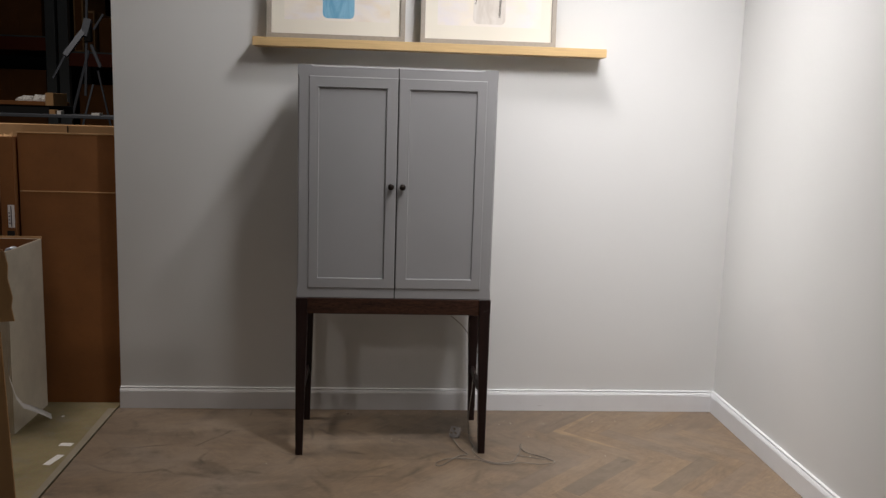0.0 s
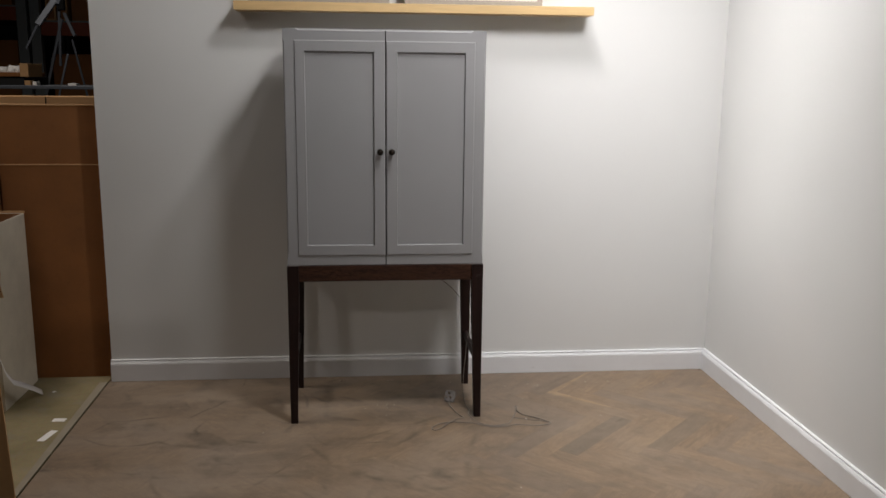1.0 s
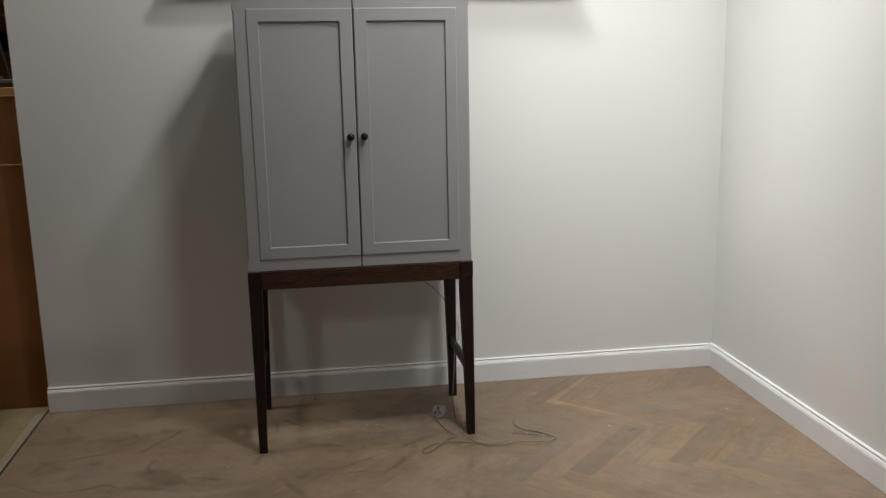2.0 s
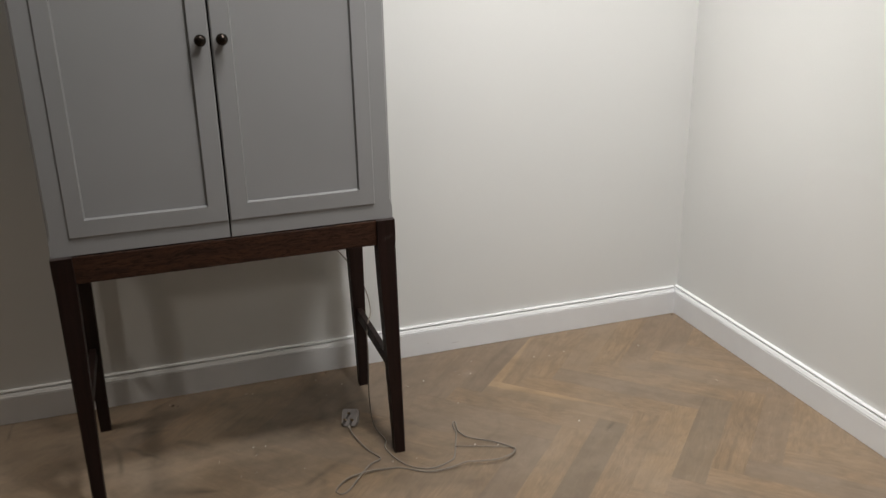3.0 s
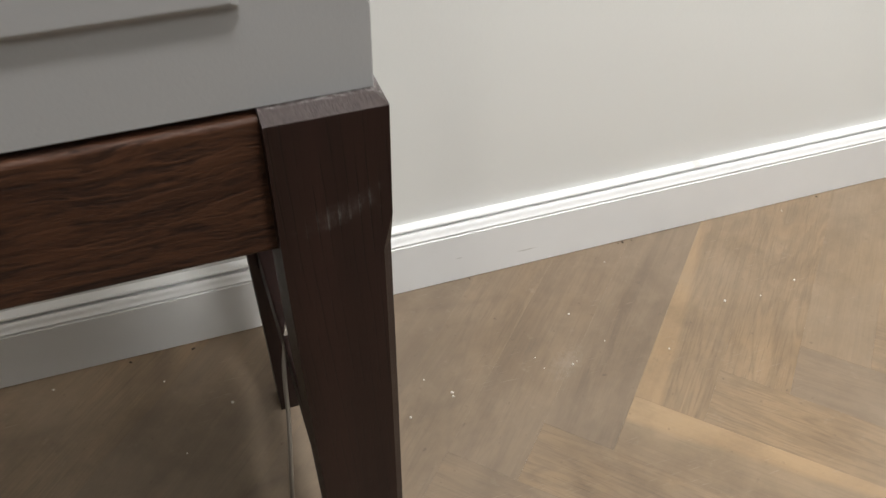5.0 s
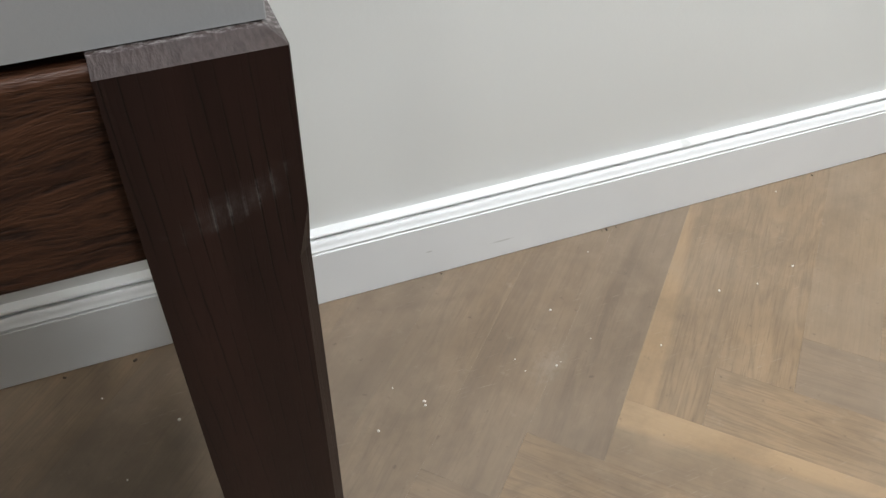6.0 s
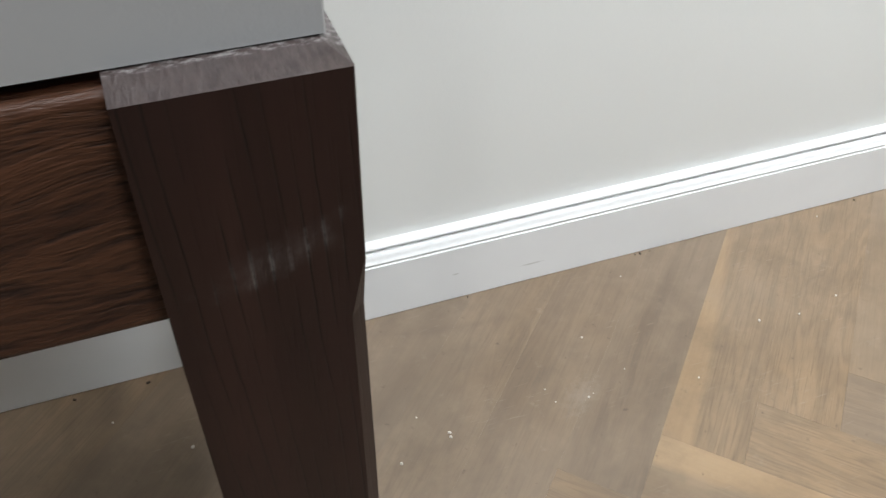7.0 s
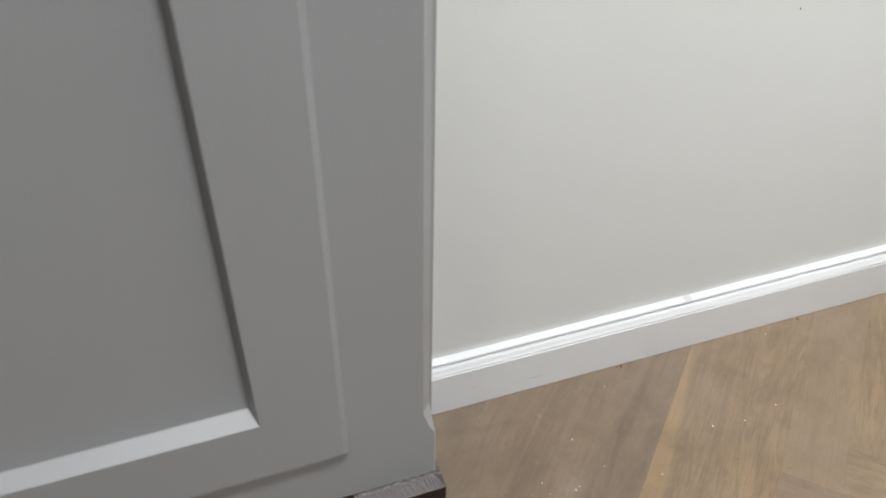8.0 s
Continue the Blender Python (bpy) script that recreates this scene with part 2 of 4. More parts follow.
def ridged_wood(name, dark, light):
    """Brushed dark-stained rail: the soft wood worn back, so that the hard growth lines stand up as short wavy ridges."""
    m = Nodes(name, 0.42)
    v = m.coord("Object")
    warp = m.node("ShaderNodeVectorMath", {0: v, 1: m.node("ShaderNodeVectorMath", {0: m.node("ShaderNodeTexNoise", {"Vector": m.coord("Object", (9, 9, 16)), "Scale": 1.0, "Detail": 2.0}).outputs["Color"], 1: (0.0, 0.0, 0.030)}, operation="MULTIPLY").outputs[0]}, operation="ADD").outputs[0]
    grain = m.node("ShaderNodeVectorMath", {0: warp, 1: (40.0, 280.0, 280.0)}, operation="MULTIPLY").outputs[0]
    ridge = m.noise(grain, 1.0, 3, 0.6, 0.5)
    fine = m.noise(m.node("ShaderNodeVectorMath", {0: warp, 1: (120.0, 1000.0, 1000.0)}, operation="MULTIPLY").outputs[0], 1.0, 2, 0.6, 0.3)
    broad = m.noise(m.node("ShaderNodeVectorMath", {0: warp, 1: (9.0, 70.0, 70.0)}, operation="MULTIPLY").outputs[0], 1.0, 3, 0.5, 0.9)
    groove = m.ramp(m.math("ADD", m.math("MULTIPLY", ridge, 0.7), m.math("MULTIPLY", fine, 0.3)), 0.40, 0.52, 1.0, 0.0)
    col = m.mix(m.ramp(broad, 0.3, 0.7), dark, light)
    col = m.mix(m.ramp(fine, 0.35, 0.65, 0.35, 0.0), col, tuple(c * 0.5 for c in dark))
    col = m.mix(m.math("MULTIPLY", groove, 0.74), col, tuple(c * 0.25 for c in dark))
    m.set("Base Color", col)
    m.set("Roughness", m.ramp(groove, 0.0, 1.0, 0.50, 0.75))
    m.set("Specular IOR Level", 0.25)
    m.bump(m.math("ADD", m.math("MULTIPLY", ridge, 1.0), m.math("MULTIPLY", fine, 0.35)), 0.55, 0.0018)
    return m.mat


def worn_end(name):
    """Sawn bevel over the legs: paler end grain with slanting saw marks, rubbed bare in specks along its upper edge."""
    m = Nodes(name, 0.42)
    v = m.coord("World")
    saw = m.noise(m.coord("World", (900, 260, 260), (0, 0.5, 0.6)), 1.0, 2, 0.5)
    grain = m.noise(m.coord("World", (240, 240, 240)), 1.0, 4, 0.6)
    col = m.mix(m.ramp(grain, 0.35, 0.7), (0.020, 0.0120, 0.0108), (0.036, 0.0235, 0.0214))
    col = m.mix(m.ramp(saw, 0.40, 0.65, 0.0, 0.55), col, (0.060, 0.0445, 0.0412))
    up = m.ramp(m.math("ADD", m.node("ShaderNodeSeparateXYZ", {0: v}).outputs[1], m.math("MULTIPLY", grain, 0.0012)), 3.9302, 3.9310, 0.0, 1.0)
    bare = m.ramp(m.noise(m.coord("World", (420, 700, 700)), 1.0, 4, 0.75), 0.47, 0.62)
    col = m.mix(m.math("MULTIPLY", m.math("MULTIPLY", up, bare), 0.42), col, (0.46, 0.44, 0.44))
    m.set("Base Color", col)
    m.bump(m.math("ADD", saw, m.math("MULTIPLY", grain, 0.5)), 0.35, 0.001)
    return m.mat


def pale_wood(name, colour, stretch):
    m = Nodes(name, 0.5)
    g = m.noise(m.coord("World", stretch), 1.0, 4, 0.6, 0.6)
    m.set("Base Color", m.mix(m.ramp(g, 0.3, 0.7), tuple(c * 0.82 for c in colour), colour))
    m.bump(g, 0.1, 0.001)
    return m.mat


WALL = painted("wall_paint", (0.633, 0.637, 0.621), 0.75, 0.02, 180, 0.12, 1.5)


def trim_paint(name, colour, rough, rubs):
    """White gloss on moulded timber: brush streaks along its length, a few grey rub marks where something knocked it."""
    m = Nodes(name, rough)
    v = m.coord("World")
    big, brush = m.noise(v, 6.0, 3), m.noise(m.coord("World", (14, 14, 500)), 1.0, 3, 0.6)
    col = m.mix(m.ramp(big, 0.3, 0.7), tuple(c * 0.96 for c in colour), tuple(c * 1.03 for c in colour))
    ragged = m.math("MULTIPLY", m.math("SUBTRACT", m.noise(v, 260.0, 3, 0.7), 0.5), 1.2)
    for at, size in rubs:
        off = m.node("ShaderNodeVectorMath", {0: v, 1: at}, operation="SUBTRACT").outputs[0]
        off = m.node("ShaderNodeVectorMath", {0: off, 1: size}, operation="DIVIDE").outputs[0]
        far = m.math("ADD", m.node("ShaderNodeVectorMath", {0: off}, operation="LENGTH").outputs["Value"], ragged)
        col = m.mix(m.ramp(far, 0.5, 1.0, 0.5, 0.0), col, (0.36, 0.35, 0.33))
    grit = m.noise(m.coord("World", (1, 1, 1)), 190.0, 4, 0.7)
    col = m.mix(m.ramp(grit, 0.68, 0.80, 0.0, 0.25), col, (0.45, 0.43, 0.40))
    m.set("Base Color", col)
    m.set("Roughness", m.ramp(big, 0.3, 0.7, rough - 0.06, rough + 0.06))
    m.bump(brush, 0.10, 0.001)
    return m.mat


TRIM = trim_paint("white_gloss", (0.700, 0.708, 0.716), 0.46, (((0.992, 4.432, 0.1035), (0.010, 0.02, 0.0018)), ((0.737, 4.424, 0.0275), (0.016, 0.02, 0.0016)), ((0.640, 4.424, 0.041), (0.006, 0.02, 0.0012))))
GREY = painted("grey_lacquer", (0.288, 0.288, 0.289), 0.35, 0.025, 500, 0.10, 4)
LEG_TONES = (0.0098, 0.0036, 0.0028), (0.0194, 0.0077, 0.0060)
LEG = stained_wood("leg_wood", *LEG_TONES)
LEG_SCUFF = stained_wood("leg_wood_scuffed", *LEG_TONES, scuffed=True)
RAIL = ridged_wood("rail_wood", (0.0275, 0.0106, 0.0058), (0.0730, 0.0305, 0.0152))
ENDGRAIN = worn_end("end_grain")
BRONZE = Nodes("dark_bronze", 0.28, 0.9).set("Base Color", (0.030, 0.024, 0.020)).mat
JOINT = painted("joint_filler", (0.110, 0.080, 0.057), 0.8, 0.1)
# Plain black for print and plastic; also put in gaps as painted shade.
BLACK = Nodes("black_and_gap_shade", 0.9).set("Base Color", (0.008, 0.008, 0.008)).mat
SHELF_WOOD = pale_wood("birch_ledge", (0.62, 0.43, 0.20), (6, 80, 80))
FRAME_WOOD = pale_wood("washed_frame", (0.34, 0.30, 0.245), (90, 60, 90))
MATBOARD = painted("mat_board", (0.74, 0.70, 0.60), 0.8, 0.02, 400, 0.05)
CARD = cardboard("cardboard", (0.225, 0.088, 0.023))
CARD_PALE = cardboard("cardboard_pale", (0.50, 0.295, 0.135))
WHITE_CARD = cardboard("white_cardboard", (0.60, 0.555, 0.45))
PAPER = painted("paper", (0.80, 0.79, 0.76), 0.8, 0.04, 200, 0.1)
CHIP = painted("plaster_chip", (0.62, 0.585, 0.52), 0.8, 0.05)
DIRT = painted("dark_dirt", (0.045, 0.032, 0.022), 0.9, 0.2)
CABLE = painted("cable_sheath", (0.205, 0.178, 0.148), 0.5, 0.05)
PLUG = painted("plug_plastic", (0.235, 0.212, 0.198), 0.4, 0.05)
PIN = Nodes("dull_brass", 0.45, 0.9).set("Base Color", (0.20, 0.15, 0.09)).mat
STEEL = Nodes("rack_steel", 0.5, 0.2).set("Base Color", (0.16, 0.175, 0.18)).mat
ALU = Nodes("aluminium", 0.4, 0.4).set("Base Color", (0.55, 0.60, 0.66)).mat
STAND = Nodes("stand_metal", 0.4, 0.3).set("Base Color", (0.12, 0.135, 0.16)).mat
BEAM = painted("rack_beam", (0.20, 0.045, 0.02), 0.5)
HALL = painted("hall_dark", (0.03, 0.03, 0.033), 0.9)
EDGING = painted("dusty_edging", (0.27, 0.235, 0.175), 0.8, 0.12, 60, 0.2, 6)
CONCRETE = painted("concrete", (0.18, 0.17, 0.155), 0.8, 0.15, 60, 0.2, 2)
BW, BL = 0.0842, 0.458
BOARDS = floor_wood("herringbone_oak", True)
BOARDS_PALE = floor_wood("herringbone_oak_pale", True, 0.52)
BOARDS_SAP = floor_wood("herringbone_oak_sapwood", True, 0.0, 0.68)
BOARDS_GREY = floor_wood("herringbone_oak_grey", True, -0.45)
BOARDS_DARK = floor_wood("herringbone_oak_dark", True, -0.8)
BOARDS_REST = floor_wood("herringbone_oak_far", False)


def subfloor_material():
    m = Nodes("chipboard", 0.8)
    v = m.coord("World")
    flakes = m.node("ShaderNodeTexVoronoi", {"Vector": v, "Scale": 220.0}).outputs["Color"]
    col = m.mix(m.ramp(m.noise(v, 5, 5), 0.3, 0.7), (0.205, 0.168, 0.082), (0.31, 0.255, 0.140))
    col = m.mix(0.15, col, flakes, "MULTIPLY")
    col = m.mix(m.ramp(m.noise(v, 9, 5), 0.52, 0.7, 0, 0.55), col, (0.23, 0.21, 0.17))
    m.set("Base Color", col)
    m.bump(m.noise(v, 150, 3), 0.2, 0.001)
    return m.mat


SUBFLOOR = subfloor_material()


def art_material(name, x0, jar):
    """A loose watercolour: pale washes, warmer low down."""
    m = Nodes(name, 0.85)
    v = m.coord("World")
    wash = m.noise(v, 7, 4, 0.6, 0.8)
    col = m.mix(m.ramp(wash, 0.35, 0.65), (0.80, 0.74, 0.64), (0.74, 0.70, 0.69))
    col = m.mix(m.ramp(m.noise(m.coord("World", (5, 5, 11), (0, 0, 0), (x0, 0, 0)), 1, 3), 0.5, 0.72, 0, 0.8), col, jar)
    m.set("Base Color", col)
    return m.mat


# ---- mesh helpers ----
def part(name, bm, material, parent=None, label=""):
    me = bpy.data.meshes.new(name)
    bmesh.ops.recalc_face_normals(bm, faces=bm.faces)
    bm.to_mesh(me)
    bm.free()
    me.materials.append(material)
    ob = new(name, me)
    if parent:
        ob.parent = parent
    if label:
        tagged(ob, label)
    return ob


def thing(name, label, category, group="", kind=""):
    return tagged(new(name), label, category, group, kind)


def box(x0, x1, y0, y1, z0, z1, bevel=0.0, bm=None):
    bm = bm or bmesh.new()
    vs = [bm.verts.new((x, y, z)) for z in (z0, z1) for x, y in ((x0, y0), (x1, y0), (x1, y1), (x0, y1))]
    fs = [(3, 2, 1, 0), (4, 5, 6, 7), (0, 1, 5, 4), (1, 2, 6, 5), (2, 3, 7, 6), (3, 0, 4, 7)]
    faces = [bm.faces.new([vs[i] for i in f]) for f in fs]
    if bevel:
        edges = {e for f in faces for e in f.edges}
        bmesh.ops.bevel(bm, geom=list(edges), offset=bevel, segments=2, profile=0.5, affect="EDGES")
    return bm


def loft(sections, bm=None):
    """A closed solid through polygons with the same number of points."""
    bm = bm or bmesh.new()
    rings = [[bm.verts.new(p) for p in s] for s in sections]
    n = len(rings[0])
    for a, b in zip(rings, rings[1:]):
        for i in range(n):
            bm.faces.new((a[i], a[(i + 1) % n], b[(i + 1) % n], b[i]))
    bm.faces.new(rings[0][::-1])
    bm.faces.new(rings[-1])
    return bm


def shaded(ob):
    for p in ob.data.polygons:
        p.use_smooth = True
    return ob


def tube(name, points, radius, material, parent, label=""):
    """A smooth cable through points, as a mesh."""
    pts = [Vector(p) for p in points]
    fine = []
    for i in range(len(pts) - 1):
        a, b = pts[max(i - 1, 0)], pts[i]
        c, d = pts[i + 1], pts[min(i + 2, len(pts) - 1)]
        for k in range(6):
            t = k / 6
            fine.append(0.5 * (2 * b + (c - a) * t + (2 * a - 5 * b + 4 * c - d) * t * t + (3 * b - a - 3 * c + d) * t ** 3))
    fine.append(pts[-1])
    sections = []
    for i, p in enumerate(fine):
        way = (fine[min(i + 1, len(fine) - 1)] - fine[max(i - 1, 0)]).normalized()
        side = way.cross(Vector((0.13, 0.31, 0.94))).normalized()
        up = side.cross(way)
        sections.append([p + radius * (math.cos(a) * side + math.sin(a) * up) for a in [k * math.tau / 8 for k in range(8)]])
    return shaded(part(name, loft(sections), material, parent, label))


def structure(name, bm, material, label, category, m=None):
    if m:
        bm.transform(m)
    return tagged(part(name, bm, material), label, category, kind="structure")


# ---- the bay: walls, skirting, floors, the hall round it ----
WALL_Y, WALL_X, WALL_END = 4.450, 1.613, -1.270
# the cabinet stands a little askew to the room's walls
ROOM = Matrix.Translation((0, WALL_Y, 0)) @ Matrix.Rotation(radians(-0.55), 4, "Z") @ Matrix.Translation((0, -WALL_Y, 0))
structure("wall_north", box(WALL_END, 1.75, WALL_Y, WALL_Y + 0.085, 0, 3.0), WALL, "pale grey painted partition wall ending at an open side", "wall", ROOM)
structure("wall_east", box(WALL_X, 1.75, -0.6, WALL_Y, 0, 3.0), WALL, "pale grey painted side wall of the display bay", "wall", ROOM)


def skirting_profile():
    """Depth out of the wall and height, from the floor up."""
    ogee = [(0.0190 - 0.0062 * t - 0.0004 * math.sin(math.tau * t), 0.0858 + 0.0097 * t) for t in [k / 8 for k in range(9)]]
    bead = [(0.0092 + 0.0026 * math.cos(radians(a)), 0.1008 + 0.0026 * math.sin(radians(a)) + (0.0002 if a > 60 else 0.0)) for a in (-60, -20, 15, 45, 70, 90)]
    return [(0.0, 0.0012), (0.0195, 0.0012), (0.0195, 0.0806), (0.0190, 0.0812), (0.0176, 0.0816), (0.0176, 0.0844), (0.0190, 0.0850)] + ogee + [(0.0060, 0.0957), (0.0060, 0.0986)] + bead + [(0.0, 0.1042)]


prof = skirting_profile()
structure("baseboard_north", loft([[(x, WALL_Y - d, z) for d, z in prof] for x in (WALL_END - 0.001, WALL_X - 0.019)]), TRIM,
          "white gloss moulded skirting board along the back wall", "baseboard", ROOM)
structure("baseboard_east", loft([[(WALL_X - d, y, z) for d, z in prof] for y in (-0.6, WALL_Y - 0.0005)]), TRIM,
          "white gloss moulded skirting board along the side wall", "baseboard", ROOM)

structure("ground", box(-9, 6, -7, 13, -0.10, -0.022), CONCRETE, "worn concrete hall floor", "floor")
structure("subfloor", box(-4.2, -1.2905, -1.0, 5.6, -0.021, -0.004), SUBFLOOR, "yellow-green chipboard subfloor, dusty and scratched", "floor")
structure("trim", loft([[(-1.325, 4.44, -0.003), (-1.2890, 4.44, -0.003), (-1.2890, 4.44, 0.0005), (-1.325, 4.44, -0.001)],
                        [(-1.312, 3.1, -0.003), (-1.2890, 3.1, -0.003), (-1.2890, 3.1, 0.0005), (-1.312, 3.1, -0.001)]]), EDGING,
          "pale dusty edging strip beside the parquet", "trim")
for name, b in (("wall_hall_south", (-9, 6, -7.2, -7, 0, 5.5)), ("wall_hall_north", (-9, 6, 13, 13.2, 0, 5.5)), ("wall_hall_west", (-9.2, -9, -7, 13, 0, 5.5)), ("wall_hall_east", (6, 6.2, -7, 13, 0, 5.5))):
    structure(name, box(*b), HALL, "dark plain wall of the hall", "wall")
structure("ceiling", box(-9, 6, -7, 13, 5.5, 5.6), HALL, "dark high ceiling of the hall", "ceiling")


# ---- the bar cabinet on its stand ----
def leg_mesh(sx, front):
    """One tapered leg with stopped chamfers and a bevelled top; sx is the side, front or back."""
    toe = 3.868 if sx < 0 else 3.886
    # z, outer x, inner x, front y, back y, chamfer
    rows = [(0.0, 0.399, 0.370, toe, toe + 0.029, 0.0030), (0.10, 0.3998, 0.3685, toe + 0.006, toe + 0.038, 0.0035), (0.50, 0.4034, 0.3585, 3.9150, 3.9590, 0.0042),
            (0.588, 0.4039, 0.3575, 3.9205, 3.9640, 0.0042), (0.606, 0.4042, 0.3575, 3.9212, 3.9645, 0.0004), (0.6580, 0.4045, 0.3575, 3.9223, 3.9650, 0.0004)]
    sections = []
    for z, xo, xi, yf, yb, c in rows:
        if not front:
            yf, yb = 4.3210 + 0.0185 * z / 0.658, 4.2920 + 0.0050 * z / 0.658
        s = 1 if front else -1
        sections.append([(sx * xi, yb, z), (sx * xi, yf, z), (sx * (xo - c), yf, z), (sx * xo, yf + s * c, z), (sx * xo, yb, z)])
    yf, yb = (3.9304, 3.965) if front else (4.3335, 4.297)
    sections.append([(sx * 0.3575, yb, 0.6602), (sx * 0.3575, yf, 0.6602), (sx * 0.3995, yf, 0.6602), (sx * 0.4000, yf, 0.6602), (sx * 0.4000, yb, 0.6602)])
    return loft(sections)


def rail_mesh(a, b, axis, lo, hi, z0, z1):
    """A rail that butts square against the legs, its long edges slightly rounded."""
    r = 0.0022
    prof = []
    for cx, cz, a0 in ((hi - r, z0 + r, -90), (hi - r, z1 - r, 0), (lo + r, z1 - r, 90), (lo + r, z0 + r, 180)):
        prof += [(cx + r * math.cos(radians(a0 + 22.5 * k)), cz + r * math.sin(radians(a0 + 22.5 * k))) for k in range(5)]
    return loft([[(e, p, z) if axis == "x" else (p, e, z) for p, z in prof] for e in (a, b)])


cabinet = thing("bar_cabinet", "grey-painted two-door cabinet on a tall dark-stained wooden stand", "cabinet")
for sx in (-1, 1):
    for front in (True, False):
        ob = part("leg", leg_mesh(sx, front), LEG_SCUFF if (sx == 1 and front) else LEG, cabinet, "dark-stained tapered leg, lightly scuffed" if (sx == 1 and front) else "dark-stained tapered leg")
        ob.data.materials.append(ENDGRAIN)
        for p in ob.data.polygons:
            if p.center.z > 0.6588:
                p.material_index = 1
part("rail", rail_mesh(-0.3581, 0.3581, "x", 3.9300, 3.9480, 0.5916, 0.6570), RAIL, cabinet, "dark brown rail with raised open grain")
part("rail", rail_mesh(-0.3581, 0.3581, "x", 4.3180, 4.3380, 0.5916, 0.6570), RAIL, cabinet)
for sx in (-1, 1):
    part("side_rail", rail_mesh(3.9652, 4.2968, "y", min(sx * 0.380, sx * 0.400), max(sx * 0.380, sx * 0.400), 0.5916, 0.6570), RAIL, cabinet)
    part("stretcher", box(min(sx * 0.374, sx * 0.391), max(sx * 0.374, sx * 0.391), 3.925, 4.318, 0.230, 0.264, 0.002), LEG, cabinet)
part("screw_cap", box(0.3715, 0.3739, 3.930, 3.936, 0.240, 0.246, 0.001), CHIP, cabinet, "small pale screw cap on the stretcher")
# Black block in place of the shade between stand and cabinet body.
part("stand_gap_shade", box(-0.385, 0.385, 3.9485, 4.325, 0.6520, 0.6607), BLACK, cabinet)

Z0, Z1 = 0.6607, 1.6030
# Black strip set behind the door split to give its shade.
part("door_gap_shade", box(-0.006, 0.006, 3.9420, 3.9562, Z0 + 0.002, Z1 - 0.006), BLACK, cabinet, "black strip standing in for the shade between the doors")
part("body", box(-0.3965, 0.3965, 3.9565, 4.3350, Z0, Z1 - 0.001, 0.0015), GREY, cabinet)


def slab_mesh(s):
    """A full-overlay door leaf: a backing with a raised surround, stopped chamfers on its outer and top edges."""
    bm = box(min(s * 0.0065, s * 0.4010), max(s * 0.0065, s * 0.4010), 3.9376, 3.9555, Z0 + 0.0004, Z1 - 0.0004)
    yf, yb, xm = 3.9318, 3.9460, 0.3500

    def stile(z, c):
        return [(s * x, y, z) for x, y in ((xm, yb), (xm, yf), (0.4016 - 1.1 * c, yf), (0.4016 - 0.25 * c, yf + c), (0.4016 - 0.25 * c, yb))]

    zs = [(Z0, 0.0006), (0.694, 0.0006), (0.700, 0.003), (0.712, 0.0062), (1.548, 0.0062), (1.560, 0.003), (1.566, 0.0006), (Z1, 0.0006)]
    loft([stile(z, c) for z, c in zs], bm)

    def across(x, z0, z1, c):
        return [(s * x, yb, z0), (s * x, yf, z0), (s * x, yf, z1 - c), (s * x, yf + c, z1), (s * x, yb, z1)]

    loft([across(x, 1.550, Z1, c) for x, c in ((0.0022, 0.0078), (0.338, 0.0078), (0.346, 0.004), (xm, 0.0004))], bm)
    loft([across(x, Z0, 0.712, 0.0003) for x in (0.0022, xm)], bm)
    return bm


def ring_mesh(x0, x1, z0, z1, ix0, ix1, iz0, iz1, yf, yb, slope):
    """A flat frame with slightly eased outer edges and a sloped inner moulding down to yb."""
    e = 0.0028
    bm = bmesh.new()
    loops = []
    for (a, b, c, d, y) in ((x0, x1, z0, z1, yb), (x0, x1, z0, z1, yf + e), (x0 + e, x1 - e, z0 + e, z1 - e, yf),
                            (ix0 - slope, ix1 + slope, iz0 - slope, iz1 + slope, yf), (ix0, ix1, iz0, iz1, yb - 0.0010), (ix0, ix1, iz0, iz1, yb)):
        loops.append([bm.verts.new(p) for p in ((a, y, c), (b, y, c), (b, y, d), (a, y, d))])
    for p, q in zip(loops, loops[1:] + loops[:1]):
        for i in range(4):
            bm.faces.new((p[i], p[(i + 1) % 4], q[(i + 1) % 4], q[i]))
    return bm


def knob_mesh(x, y, z, r):
    """A round knob turned about the y axis: rose, neck and ball."""
    bm = bmesh.new()
    prof = [(0.0, 0.0105), (-0.0015, 0.0105), (-0.003, 0.0065), (-0.008, 0.0058)]
    for k in range(13):
        a = math.pi * (0.12 + 0.88 * k / 12)
        prof.append((-0.008 - 0.0105 + 0.0118 * math.cos(a), max(r * math.sin(a), 0.0002)))
    sections = [[(x + q * math.cos(t), y + d, z + q * math.sin(t)) for t in [k * math.tau / 20 for k in range(20)]] for d, q in prof]
    return loft(sections, bm)


for s in (-1, 1):
    door = part("door", slab_mesh(s), GREY, cabinet, "grey door leaf with a raised frame and recessed panel")
    lo, hi = sorted((s * 0.0022, s * 0.3570))
    plo, phi = sorted((s * 0.0485, s * 0.3160))
    part("door_frame", ring_mesh(lo, hi, 0.7010, 1.5590, plo, phi, 0.7445, 1.5140, 3.9275, 3.9380, 0.0030), GREY, door)
    part("panel", box(plo - 0.001, phi + 0.001, 3.9366, 3.9380, 0.7435, 1.5150), GREY, door)
    shaded(part("knob", knob_mesh(s * 0.0235, 3.9276, 1.1245, 0.0135), BRONZE, door, "small dark bronze ball knob"))

